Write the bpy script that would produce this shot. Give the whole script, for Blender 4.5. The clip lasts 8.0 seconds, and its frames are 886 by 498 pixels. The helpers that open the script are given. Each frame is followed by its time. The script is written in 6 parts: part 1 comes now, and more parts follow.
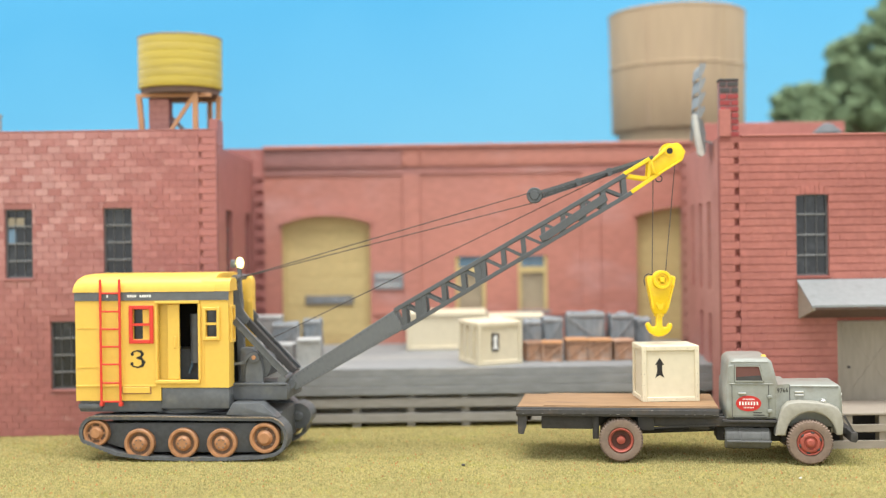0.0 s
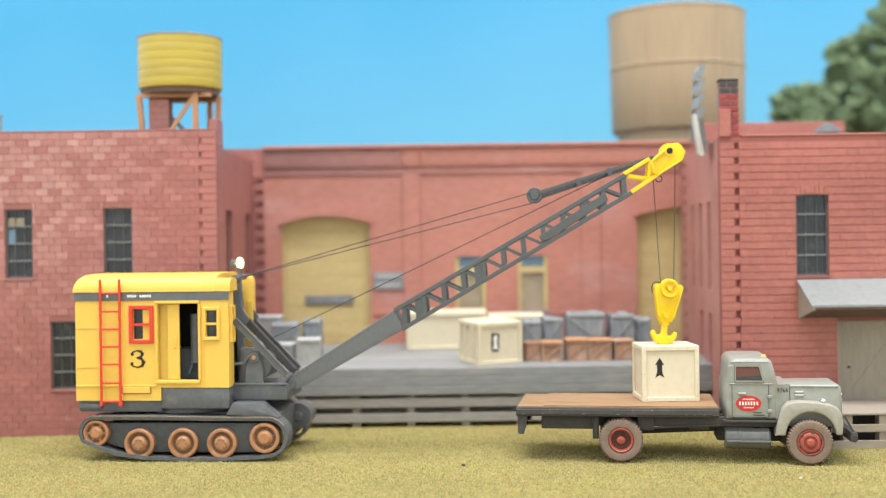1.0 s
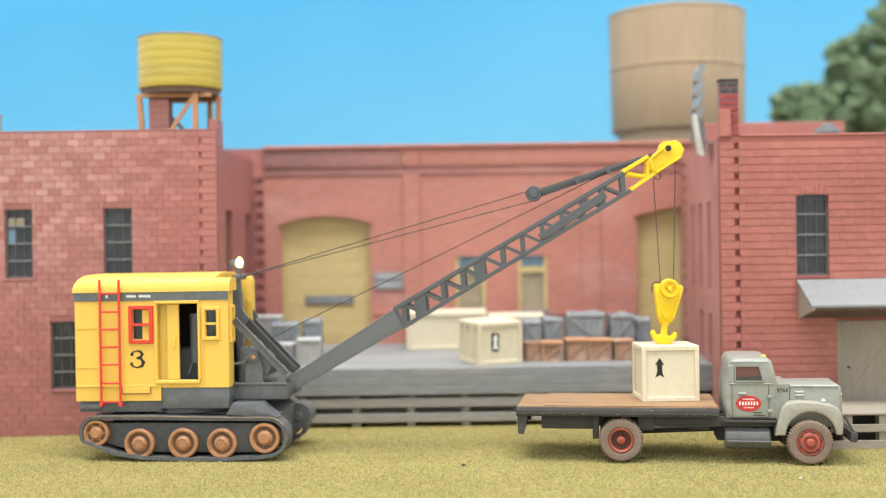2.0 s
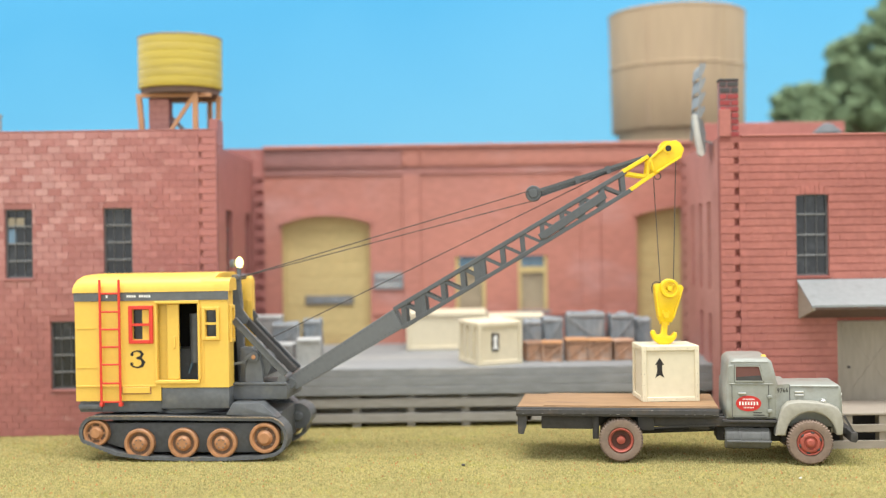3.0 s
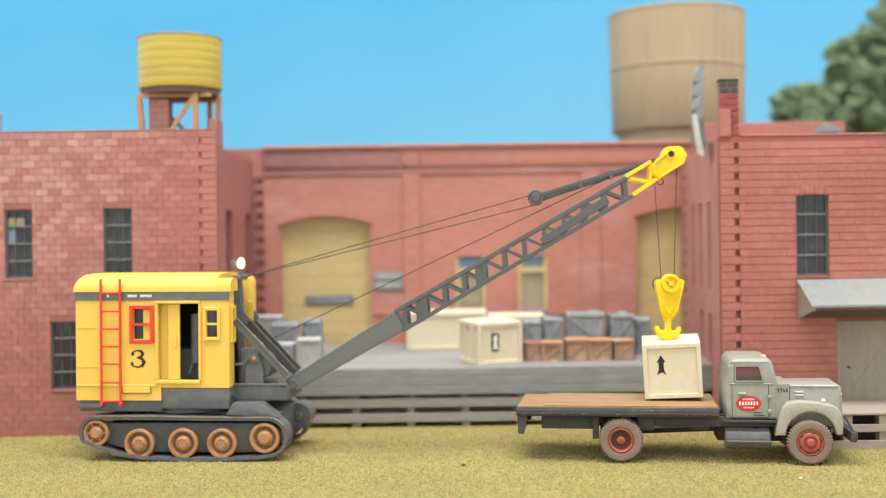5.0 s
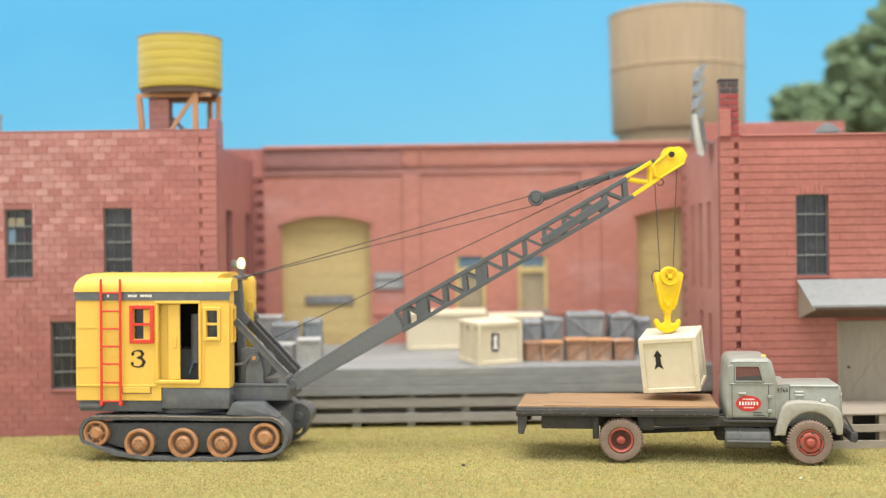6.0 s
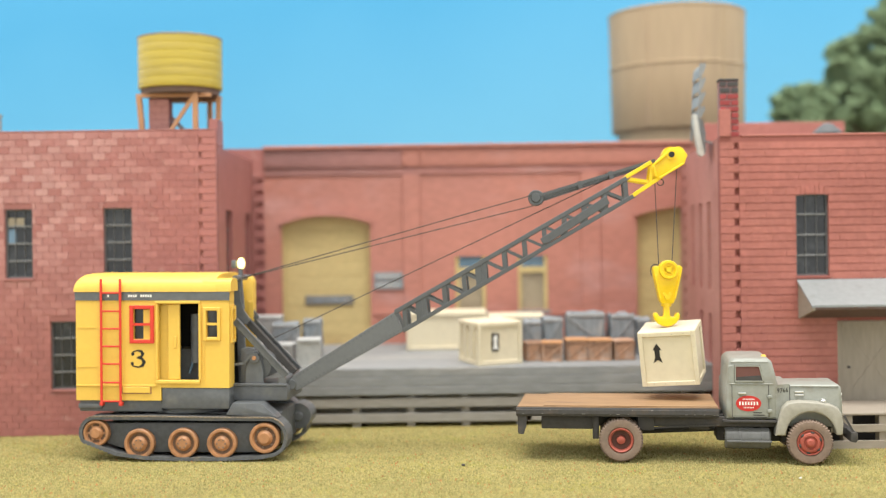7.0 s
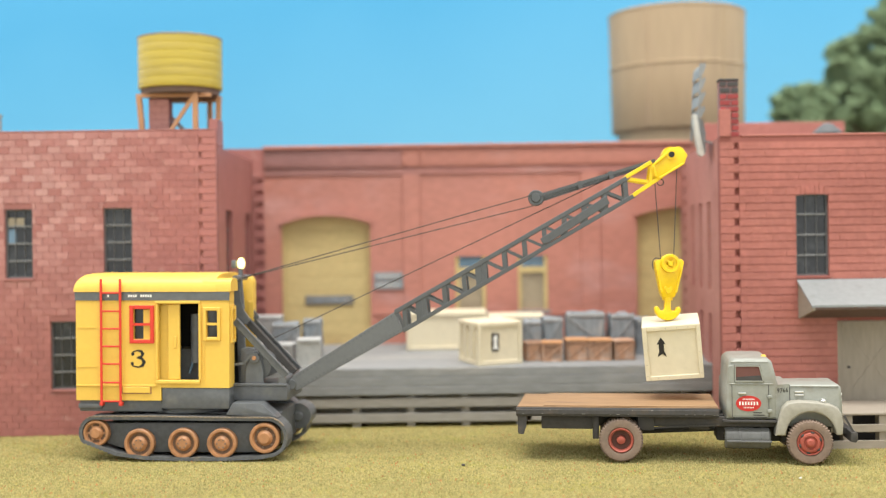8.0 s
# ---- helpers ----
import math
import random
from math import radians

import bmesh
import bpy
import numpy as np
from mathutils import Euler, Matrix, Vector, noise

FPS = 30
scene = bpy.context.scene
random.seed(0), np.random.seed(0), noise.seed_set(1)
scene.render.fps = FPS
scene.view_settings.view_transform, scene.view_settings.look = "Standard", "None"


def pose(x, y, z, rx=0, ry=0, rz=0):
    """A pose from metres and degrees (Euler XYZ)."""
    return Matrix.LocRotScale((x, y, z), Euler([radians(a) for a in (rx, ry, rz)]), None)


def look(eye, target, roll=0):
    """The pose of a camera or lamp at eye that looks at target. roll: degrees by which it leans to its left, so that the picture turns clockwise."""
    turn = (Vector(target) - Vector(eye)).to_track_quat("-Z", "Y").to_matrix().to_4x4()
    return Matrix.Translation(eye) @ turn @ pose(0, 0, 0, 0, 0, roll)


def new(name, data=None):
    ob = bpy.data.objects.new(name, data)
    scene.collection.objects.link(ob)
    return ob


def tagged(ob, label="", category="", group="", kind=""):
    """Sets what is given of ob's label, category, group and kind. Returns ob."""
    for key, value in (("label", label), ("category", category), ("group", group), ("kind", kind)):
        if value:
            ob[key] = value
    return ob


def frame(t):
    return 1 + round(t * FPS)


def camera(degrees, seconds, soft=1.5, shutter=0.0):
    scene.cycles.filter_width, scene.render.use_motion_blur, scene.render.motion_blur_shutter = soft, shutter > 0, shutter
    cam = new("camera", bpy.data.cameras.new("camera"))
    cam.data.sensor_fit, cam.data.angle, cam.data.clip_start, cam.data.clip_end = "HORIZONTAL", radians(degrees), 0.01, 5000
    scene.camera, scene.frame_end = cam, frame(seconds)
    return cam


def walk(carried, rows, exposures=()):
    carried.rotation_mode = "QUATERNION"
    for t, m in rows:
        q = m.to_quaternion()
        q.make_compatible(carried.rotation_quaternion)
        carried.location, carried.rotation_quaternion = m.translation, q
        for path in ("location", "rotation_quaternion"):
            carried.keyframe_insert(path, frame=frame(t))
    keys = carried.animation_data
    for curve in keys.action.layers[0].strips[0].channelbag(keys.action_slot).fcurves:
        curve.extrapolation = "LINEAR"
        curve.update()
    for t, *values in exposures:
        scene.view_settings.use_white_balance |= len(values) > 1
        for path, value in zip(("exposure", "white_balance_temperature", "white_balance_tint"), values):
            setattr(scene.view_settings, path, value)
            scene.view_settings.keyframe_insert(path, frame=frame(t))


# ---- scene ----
# A table-top model railway yard, built at its true size. Sizes below are in millimetres.
MM = 0.001

cam = camera(42.24, 8.0, soft=1.1)
EYE = pose(0, 0, 59.5 * MM, 90 - 0.14, 0, 0) @ pose(0, 0, 0, 0, 0, -0.8)
walk(cam, [(0.0, EYE), (8.0, EYE)], exposures=[(0.0, 0.0, 6500, 10), (4.0, 0.0, 6500, 10), (4.5, -0.02, 6720, 10), (8.0, -0.04, 6740, 10)])
cam.data.dof.use_dof = True
cam.data.dof.focus_distance = 0.307
cam.data.dof.aperture_fstop = 9.4

# ---- light: a bright workroom, white light from the ceiling ----
world = bpy.data.worlds.new("room_light")
scene.world = world
world.use_nodes = True
world.node_tree.nodes["Background"].inputs[0].default_value = (0.955, 0.99, 1.0, 1)
world.node_tree.nodes["Background"].inputs[1].default_value = 1.65


def ceiling_lamp(name, x, y, z, sx, sy, watts, tx, ty, tz):
    data = bpy.data.lights.new(name, "AREA")
    data.shape, data.size, data.size_y, data.energy = "RECTANGLE", sx * MM, sy * MM, watts
    data.color = (1.0, 0.985, 0.96)
    ob = new(name, data)
    ob.matrix_world = look((x * MM, y * MM, z * MM), (tx * MM, ty * MM, tz * MM))
    return ob


ceiling_lamp("ceiling_lamp", -40, 60, 1150, 900, 500, 19.8, 20, 380, 30)


# ---- materials ----
def surface(name, colour, rough=0.6, vary=0.12, grain=900.0, blotch=60.0, bump=0.15, metal=0.0, second=None, amount=0.5, spec=0.4, random_tone=0.0, stretch=(1, 1, 1), bump_scale=None, stain=None, world_grain=False, patch=None):
    """A painted or natural surface with fine grain and larger blotches; second: a stain or wear colour;
    world_grain: one grain running over all the pieces of a wall; patch: pieces recoloured within a radius (centre,
    radius, colour)."""
    mat = bpy.data.materials.new(name)
    mat.use_nodes = True
    nt = mat.node_tree
    b = nt.nodes["Principled BSDF"]
    b.inputs["Roughness"].default_value = rough
    b.inputs["Metallic"].default_value = metal
    b.inputs["Specular IOR Level"].default_value = spec
    tc = nt.nodes.new("ShaderNodeTexCoord")
    mp = nt.nodes.new("ShaderNodeMapping")
    mp.inputs["Scale"].default_value = stretch
    where = nt.nodes.new("ShaderNodeNewGeometry").outputs["Position"] if world_grain else tc.outputs["Object"]
    nt.links.new(where, mp.inputs[0])

    def tex(scale, detail):
        n = nt.nodes.new("ShaderNodeTexNoise")
        n.inputs["Scale"].default_value = scale
        n.inputs["Detail"].default_value = detail
        nt.links.new(mp.outputs[0], n.inputs["Vector"])
        return n.outputs["Fac"]

    fine, wide = tex(grain, 4), tex(blotch, 5)
    add = nt.nodes.new("ShaderNodeMath")
    add.operation = "ADD"
    nt.links.new(fine, add.inputs[0])
    nt.links.new(wide, add.inputs[1])
    tone = nt.nodes.new("ShaderNodeMapRange")
    tone.inputs["From Min"].default_value, tone.inputs["From Max"].default_value = 0.65, 1.35
    tone.inputs["To Min"].default_value, tone.inputs["To Max"].default_value = 1 - vary, 1 + vary
    nt.links.new(add.outputs[0], tone.inputs["Value"])
    value = tone.outputs[0]
    if random_tone:
        info = nt.nodes.new("ShaderNodeObjectInfo")
        geo = nt.nodes.new("ShaderNodeNewGeometry")
        both = nt.nodes.new("ShaderNodeMath")
        both.operation = "ADD"
        nt.links.new(info.outputs["Random"], both.inputs[0])
        nt.links.new(geo.outputs["Random Per Island"], both.inputs[1])
        wrap = nt.nodes.new("ShaderNodeMath")
        wrap.operation = "FRACT"
        nt.links.new(both.outputs[0], wrap.inputs[0])
        rr = nt.nodes.new("ShaderNodeMapRange")
        rr.inputs["To Min"].default_value, rr.inputs["To Max"].default_value = 1 - random_tone, 1 + random_tone
        nt.links.new(wrap.outputs[0], rr.inputs["Value"])
        mul = nt.nodes.new("ShaderNodeMath")
        mul.operation = "MULTIPLY"
        nt.links.new(value, mul.inputs[0])
        nt.links.new(rr.outputs[0], mul.inputs[1])
        value = mul.outputs[0]
    base = nt.nodes.new("ShaderNodeMix")
    base.data_type = "RGBA"
    base.inputs["A"].default_value = (*colour, 1)
    base.inputs["B"].default_value = (*(second or colour), 1)
    if second:
        st = nt.nodes.new("ShaderNodeMapRange")
        st.inputs["From Min"].default_value = 0.72 - amount * 0.4
        st.inputs["From Max"].default_value = 0.92 - amount * 0.4
        nt.links.new(tex(blotch * 2.3, 6), st.inputs["Value"])
        nt.links.new(st.outputs[0], base.inputs["Factor"])
    else:
        base.inputs["Factor"].default_value = 0
    if stain:
        clean = base
        spread = nt.nodes.new("ShaderNodeMapRange")
        spread.inputs["From Min"].default_value, spread.inputs["From Max"].default_value = 0.45, 0.72
        spread.inputs["To Max"].default_value = stain[2]
        nt.links.new(tex(stain[1], 7), spread.inputs["Value"])
        base = nt.nodes.new("ShaderNodeMix")
        base.data_type = "RGBA"
        nt.links.new(clean.outputs["Result"], base.inputs["A"])
        base.inputs["B"].default_value = (*stain[0], 1)
        nt.links.new(spread.outputs[0], base.inputs["Factor"])
    # Pieces turn to the patch colour by random share, most near its centre.
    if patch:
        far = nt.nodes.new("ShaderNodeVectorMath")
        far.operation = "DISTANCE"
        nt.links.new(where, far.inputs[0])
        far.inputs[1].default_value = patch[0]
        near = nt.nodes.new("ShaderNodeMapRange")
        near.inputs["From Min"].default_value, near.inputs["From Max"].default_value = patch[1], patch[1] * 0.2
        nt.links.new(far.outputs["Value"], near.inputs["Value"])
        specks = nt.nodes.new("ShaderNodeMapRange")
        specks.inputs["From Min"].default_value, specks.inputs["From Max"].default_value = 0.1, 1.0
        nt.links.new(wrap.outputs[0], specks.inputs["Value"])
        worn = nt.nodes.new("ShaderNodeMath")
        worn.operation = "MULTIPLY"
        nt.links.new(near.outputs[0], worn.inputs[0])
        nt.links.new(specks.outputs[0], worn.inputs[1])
        unpatched = base
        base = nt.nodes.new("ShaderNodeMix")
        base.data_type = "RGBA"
        nt.links.new(unpatched.outputs["Result"], base.inputs["A"])
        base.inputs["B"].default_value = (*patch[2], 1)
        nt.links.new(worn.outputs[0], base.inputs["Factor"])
    scale = nt.nodes.new("ShaderNodeVectorMath")
    scale.operation = "SCALE"
    nt.links.new(base.outputs["Result"], scale.inputs[0])
    nt.links.new(value, scale.inputs["Scale"])
    nt.links.new(scale.outputs[0], b.inputs["Base Color"])
    if bump:
        bp = nt.nodes.new("ShaderNodeBump")
        bp.inputs["Strength"].default_value = bump
        bp.inputs["Distance"].default_value = 0.0004
        nt.links.new(tex(bump_scale or grain, 3), bp.inputs["Height"])
        nt.links.new(bp.outputs[0], b.inputs["Normal"])
    return mat


def glow(name, colour, strength):
    mat = bpy.data.materials.new(name)
    mat.use_nodes = True
    b = mat.node_tree.nodes["Principled BSDF"]
    b.inputs["Base Color"].default_value = (*colour, 1)
    b.inputs["Emission Color"].default_value = (*colour, 1)
    b.inputs["Emission Strength"].default_value = strength
    return mat


def sky_paint():
    """Hand-painted sky board: deeper blue above, paler near the skyline, with faint brushed clouds."""
    mat = bpy.data.materials.new("painted_sky")
    mat.use_nodes = True
    nt = mat.node_tree
    b = nt.nodes["Principled BSDF"]
    b.inputs["Roughness"].default_value = 0.9
    b.inputs["Specular IOR Level"].default_value = 0.1
    tc = nt.nodes.new("ShaderNodeTexCoord")
    sep = nt.nodes.new("ShaderNodeSeparateXYZ")
    nt.links.new(tc.outputs["Object"], sep.inputs[0])
    noise_tex = nt.nodes.new("ShaderNodeTexNoise")
    noise_tex.inputs["Scale"].default_value = 5.0
    noise_tex.inputs["Detail"].default_value = 3
    nt.links.new(tc.outputs["Object"], noise_tex.inputs["Vector"])
    h = nt.nodes.new("ShaderNodeMapRange")
    h.inputs["From Min"].default_value, h.inputs["From Max"].default_value = 0.10, 0.24
    nt.links.new(sep.outputs["Z"], h.inputs["Value"])
    mixv = nt.nodes.new("ShaderNodeMath")
    mixv.operation = "MULTIPLY_ADD"
    mixv.inputs[1].default_value = 0.7
    nt.links.new(noise_tex.outputs["Fac"], mixv.inputs[0])
    sub = nt.nodes.new("ShaderNodeMath")
    sub.operation = "SUBTRACT"
    sub.inputs[1].default_value = 0.35
    nt.links.new(h.outputs[0], sub.inputs[0])
    across = nt.nodes.new("ShaderNodeMath")
    across.operation = "MULTIPLY_ADD"
    across.inputs[1].default_value = -0.9
    nt.links.new(sep.outputs["X"], across.inputs[0])
    nt.links.new(sub.outputs[0], across.inputs[2])
    nt.links.new(across.outputs[0], mixv.inputs[2])
    ramp = nt.nodes.new("ShaderNodeValToRGB")
    ramp.color_ramp.elements[0].color = (0.138, 0.395, 0.595, 1)
    ramp.color_ramp.elements[1].color = (0.072, 0.295, 0.50, 1)
    nt.links.new(mixv.outputs[0], ramp.inputs[0])
    nt.links.new(ramp.outputs[0], b.inputs["Base Color"])
    return mat


M_SKY = sky_paint()
M_TURF_BASE = surface("turf_base", (0.29, 0.235, 0.085), 0.95, 0.25, 700, 30, 0.8, second=(0.24, 0.22, 0.05), spec=0.1)
M_TURF = surface("turf_grains", (0.345, 0.305, 0.132), 0.95, 0.1, 700, 25, 0.0, second=(0.33, 0.30, 0.125), amount=0.5, spec=0.1, random_tone=0.27)
M_TURF_GREEN = surface("olive_turf_grains", (0.245, 0.235, 0.085), 0.95, 0.1, 700, 25, 0.0, spec=0.1, random_tone=0.2)
M_TURF_RUST = surface("rust_turf_grains", (0.38, 0.17, 0.07), 0.95, 0.1, 700, 25, 0.0, spec=0.1, random_tone=0.26)
M_MORTAR = surface("dull_red_mortar", (0.29, 0.118, 0.105), 0.8, 0.1, 900, 40, 0.2)
# Its patch makes single bricks paler towards the wall's upper left.
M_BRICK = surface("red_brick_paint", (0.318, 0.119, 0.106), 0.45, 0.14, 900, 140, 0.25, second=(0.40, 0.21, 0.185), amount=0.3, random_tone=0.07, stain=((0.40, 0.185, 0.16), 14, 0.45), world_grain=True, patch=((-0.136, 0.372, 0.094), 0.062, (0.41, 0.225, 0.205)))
M_BRICK_LIGHTENED = surface("lightened_red_brick_paint", (0.42, 0.19, 0.165), 0.6, 0.14, 900, 60, 0.25, second=(0.36, 0.15, 0.13), amount=0.45, stain=((0.46, 0.27, 0.24), 20, 0.5))
M_QUOIN = surface("plain_red_quoin_paint", (0.345, 0.132, 0.117), 0.5, 0.12, 900, 60, 0.2, second=(0.40, 0.19, 0.165), amount=0.4, random_tone=0.06)
M_BRICK_BRIGHT = surface("bright_brick_paint", (0.375, 0.133, 0.107), 0.55, 0.15, 600, 25, 0.45, second=(0.40, 0.15, 0.12), amount=0.45, random_tone=0.06, stain=((0.27, 0.085, 0.07), 30, 0.5), world_grain=True)
M_MORTAR_DARK = surface("dark_mortar", (0.27, 0.09, 0.075), 0.8, 0.1, 900, 40, 0.2)
M_CHIMNEY_RED = surface("deep_red_chimney_brick", (0.27, 0.04, 0.04), 0.6, 0.1, 900, 60, 0.1, random_tone=0.15)
M_STACK_MORTAR = surface("grey_pink_mortar", (0.26, 0.15, 0.15), 0.8, 0.1, 900, 40, 0.2)
M_WALL_RED = surface("orange_red_wall_paint", (0.42, 0.174, 0.133), 0.65, 0.16, 500, 26, 0.25, second=(0.46, 0.235, 0.205), amount=0.42, stretch=(0.55, 1, 1.2), stain=((0.26, 0.12, 0.11), 18, 0.6))
M_BAND = surface("dusty_purple_red_trim_paint", (0.385, 0.165, 0.14), 0.65, 0.16, 500, 26, 0.25, second=(0.43, 0.25, 0.225), amount=0.45, stretch=(0.4, 1, 1.2), stain=((0.23, 0.12, 0.115), 16, 0.85))
# Brown darkened to carry the shade on undersides.
M_SHADE_BROWN = surface("shade_brown_boards", (0.13, 0.085, 0.07), 0.85, 0.15, 900, 60, 0.2)
M_GREY_WORN_ROOF = surface("weathered_zinc", (0.10, 0.103, 0.108), 0.7, 0.2, 900, 60, 0.2)
M_ROOF = surface("dark_roof_felt", (0.06, 0.055, 0.055), 0.9, 0.2, 900, 60, 0.4)
M_DOOR_TAN = surface("ochre_door_paint", (0.51, 0.40, 0.185), 0.7, 0.12, 600, 40, 0.15, second=(0.43, 0.325, 0.15), amount=0.42, stretch=(0.6, 1, 1))
M_DOOR_GREY = surface("weathered_grey_door_wood", (0.285, 0.25, 0.20), 0.85, 0.15, 900, 40, 0.3, stretch=(1, 1, 0.2))
M_DARK = surface("black_void", (0.012, 0.012, 0.013), 0.8, 0.1, 500, 50, 0.0)
M_FRAME_DARK = surface("window_bar_grey", (0.155, 0.158, 0.158), 0.6, 0.15, 800, 50, 0.1)
M_WINDOW_STEEL = surface("dark_window_steel", (0.095, 0.097, 0.10), 0.6, 0.15, 800, 50, 0.1)
M_PANE = surface("dark_glass", (0.018, 0.02, 0.024), 0.2, 0.35, 300, 80, 0.0, second=(0.05, 0.055, 0.06), amount=0.5, spec=0.45)
# Blue put into the colour for the sky reflected in the panes.
M_PANE_BLUE = surface("sky_reflection_blue", (0.11, 0.19, 0.27), 0.15, 0.2, 300, 80, 0.0, spec=0.6)
M_PANE_TAN = surface("tan_pane_colour", (0.30, 0.25, 0.17), 0.3, 0.2, 300, 80, 0.0)
M_CONCRETE = surface("grey_plank_paint", (0.21, 0.215, 0.215), 0.75, 0.2, 700, 30, 0.3, second=(0.30, 0.29, 0.27), amount=0.45, stretch=(0.25, 1, 1))
M_SLAT = surface("weathered_slats", (0.27, 0.255, 0.23), 0.85, 0.2, 900, 40, 0.3, stretch=(0.2, 1, 1))
M_DOCK = surface("pale_dock_wood", (0.29, 0.25, 0.20), 0.85, 0.15, 900, 40, 0.3, stretch=(0.2, 1, 1))
M_TAN = surface("tan_tank_paint", (0.36, 0.268, 0.168), 0.6, 0.08, 500, 60, 0.1, second=(0.31, 0.225, 0.15), amount=0.45, stretch=(1, 1, 0.12))
M_TANK_YEL = surface("yellow_tank_staves", (0.47, 0.365, 0.065), 0.34, 0.12, 600, 70, 0.1, second=(0.43, 0.34, 0.11), amount=0.45, stretch=(0.15, 0.15, 1))
M_TIMBER = surface("brown_timber", (0.40, 0.21, 0.11), 0.8, 0.15, 900, 60, 0.2)
M_GREY_METAL = surface("grey_sheet_metal", (0.23, 0.24, 0.24), 0.55, 0.12, 600, 40, 0.15, second=(0.185, 0.185, 0.18), amount=0.4)
M_SIGN_WHITE = surface("weathered_whitish_metal", (0.50, 0.50, 0.46), 0.6, 0.15, 600, 40, 0.15, second=(0.36, 0.35, 0.32), amount=0.45)
M_LEAF = surface("foam_foliage", (0.195, 0.265, 0.155), 0.95, 0.3, 700, 60, 0.3, second=(0.10, 0.155, 0.09), amount=0.45, spec=0.1, random_tone=0.3)
M_BARK = surface("tree_bark", (0.10, 0.07, 0.045), 0.9, 0.2, 900, 60, 0.4)
M_CREAM = surface("cream_crate_plastic", (0.66, 0.59, 0.435), 0.5, 0.05, 500, 60, 0.12, second=(0.57, 0.50, 0.36), amount=0.3)
M_CRATE_GREY = surface("grey_tarpaulin", (0.215, 0.24, 0.26), 0.8, 0.25, 700, 70, 0.4, second=(0.31, 0.28, 0.25), amount=0.45, stretch=(1, 1, 0.4))
M_CRATE_PALE = surface("pale_grey_cartons", (0.39, 0.395, 0.385), 0.8, 0.15, 700, 70, 0.3, second=(0.42, 0.40, 0.37), amount=0.45)
M_CRATE_RUST = surface("rust_wood_crate", (0.35, 0.20, 0.125), 0.8, 0.25, 800, 110, 0.3, second=(0.31, 0.235, 0.19), amount=0.62, random_tone=0.25)


# ---- mesh helpers (millimetres) ----
def box(bm, x0, x1, y0, y1, z0, z1, bevel=0.0, seg=2):
    made = bmesh.ops.create_cube(bm, size=1)["verts"]
    for v in made:
        v.co = (x0 + (v.co.x + 0.5) * (x1 - x0), y0 + (v.co.y + 0.5) * (y1 - y0), z0 + (v.co.z + 0.5) * (z1 - z0))
    if bevel:
        edges = list({e for v in made for e in v.link_edges})
        bmesh.ops.bevel(bm, geom=edges, offset=bevel, segments=seg, affect="EDGES", profile=0.5)
    return bm


def rod(bm, p, q, r, seg=10, r2=None):
    p, q = Vector(p), Vector(q)
    d = q - p
    m = Matrix.Translation((p + q) / 2) @ d.to_track_quat("Z", "Y").to_matrix().to_4x4()
    bmesh.ops.create_cone(bm, cap_ends=True, segments=seg, radius1=r, radius2=r if r2 is None else r2, depth=d.length, matrix=m)
    return bm


def bar(bm, p, q, w, t, bevel=0.0):
    """A square bar from p to q in an xz plane: w across in that plane, t along y."""
    p, q = Vector(p), Vector(q)
    d = q - p
    ang = math.atan2(d.z, d.x)
    m = Matrix.Translation((p + q) / 2) @ Matrix.Rotation(-ang, 4, "Y")
    made = bmesh.ops.create_cube(bm, size=1, matrix=m @ Matrix.Diagonal((d.length, t, w, 1)))["verts"]
    if bevel:
        bmesh.ops.bevel(bm, geom=list({e for v in made for e in v.link_edges}), offset=bevel, segments=1, affect="EDGES")
    return bm


def prism(bm, outline, y0, y1, bevel=0.0, seg=2):
    """An outline in x, z drawn out along y."""
    a = [bm.verts.new((x, y0, z)) for x, z in outline]
    b = [bm.verts.new((x, y1, z)) for x, z in outline]
    n = len(a)
    made = [bm.faces.new(a), bm.faces.new(b[::-1])]
    made += [bm.faces.new((a[i], b[i], b[(i + 1) % n], a[(i + 1) % n])) for i in range(n)]
    bmesh.ops.recalc_face_normals(bm, faces=made)
    if bevel:
        edges = list({e for f in made[:2] for e in f.edges})
        bmesh.ops.bevel(bm, geom=edges, offset=bevel, segments=seg, affect="EDGES", profile=0.5)
    return bm


def lathe(bm, profile, m=None, seg=32):
    """A profile of (radius, height) turned about z, then placed by m."""
    m = m or Matrix()
    rings = []
    for r, h in profile:
        if r < 1e-6:
            rings.append([bm.verts.new(m @ Vector((0, 0, h)))])
        else:
            rings.append([bm.verts.new(m @ Vector((r * math.cos(2 * math.pi * i / seg), r * math.sin(2 * math.pi * i / seg), h))) for i in range(seg)])
    made = []
    for a, b in zip(rings, rings[1:]):
        for i in range(seg):
            j = (i + 1) % seg
            if len(a) == 1 and len(b) == 1:
                continue
            if len(a) == 1:
                made.append(bm.faces.new((a[0], b[j], b[i])))
            elif len(b) == 1:
                made.append(bm.faces.new((a[i], a[j], b[0])))
            else:
                made.append(bm.faces.new((a[i], a[j], b[j], b[i])))
    bmesh.ops.recalc_face_normals(bm, faces=made)
    return bm


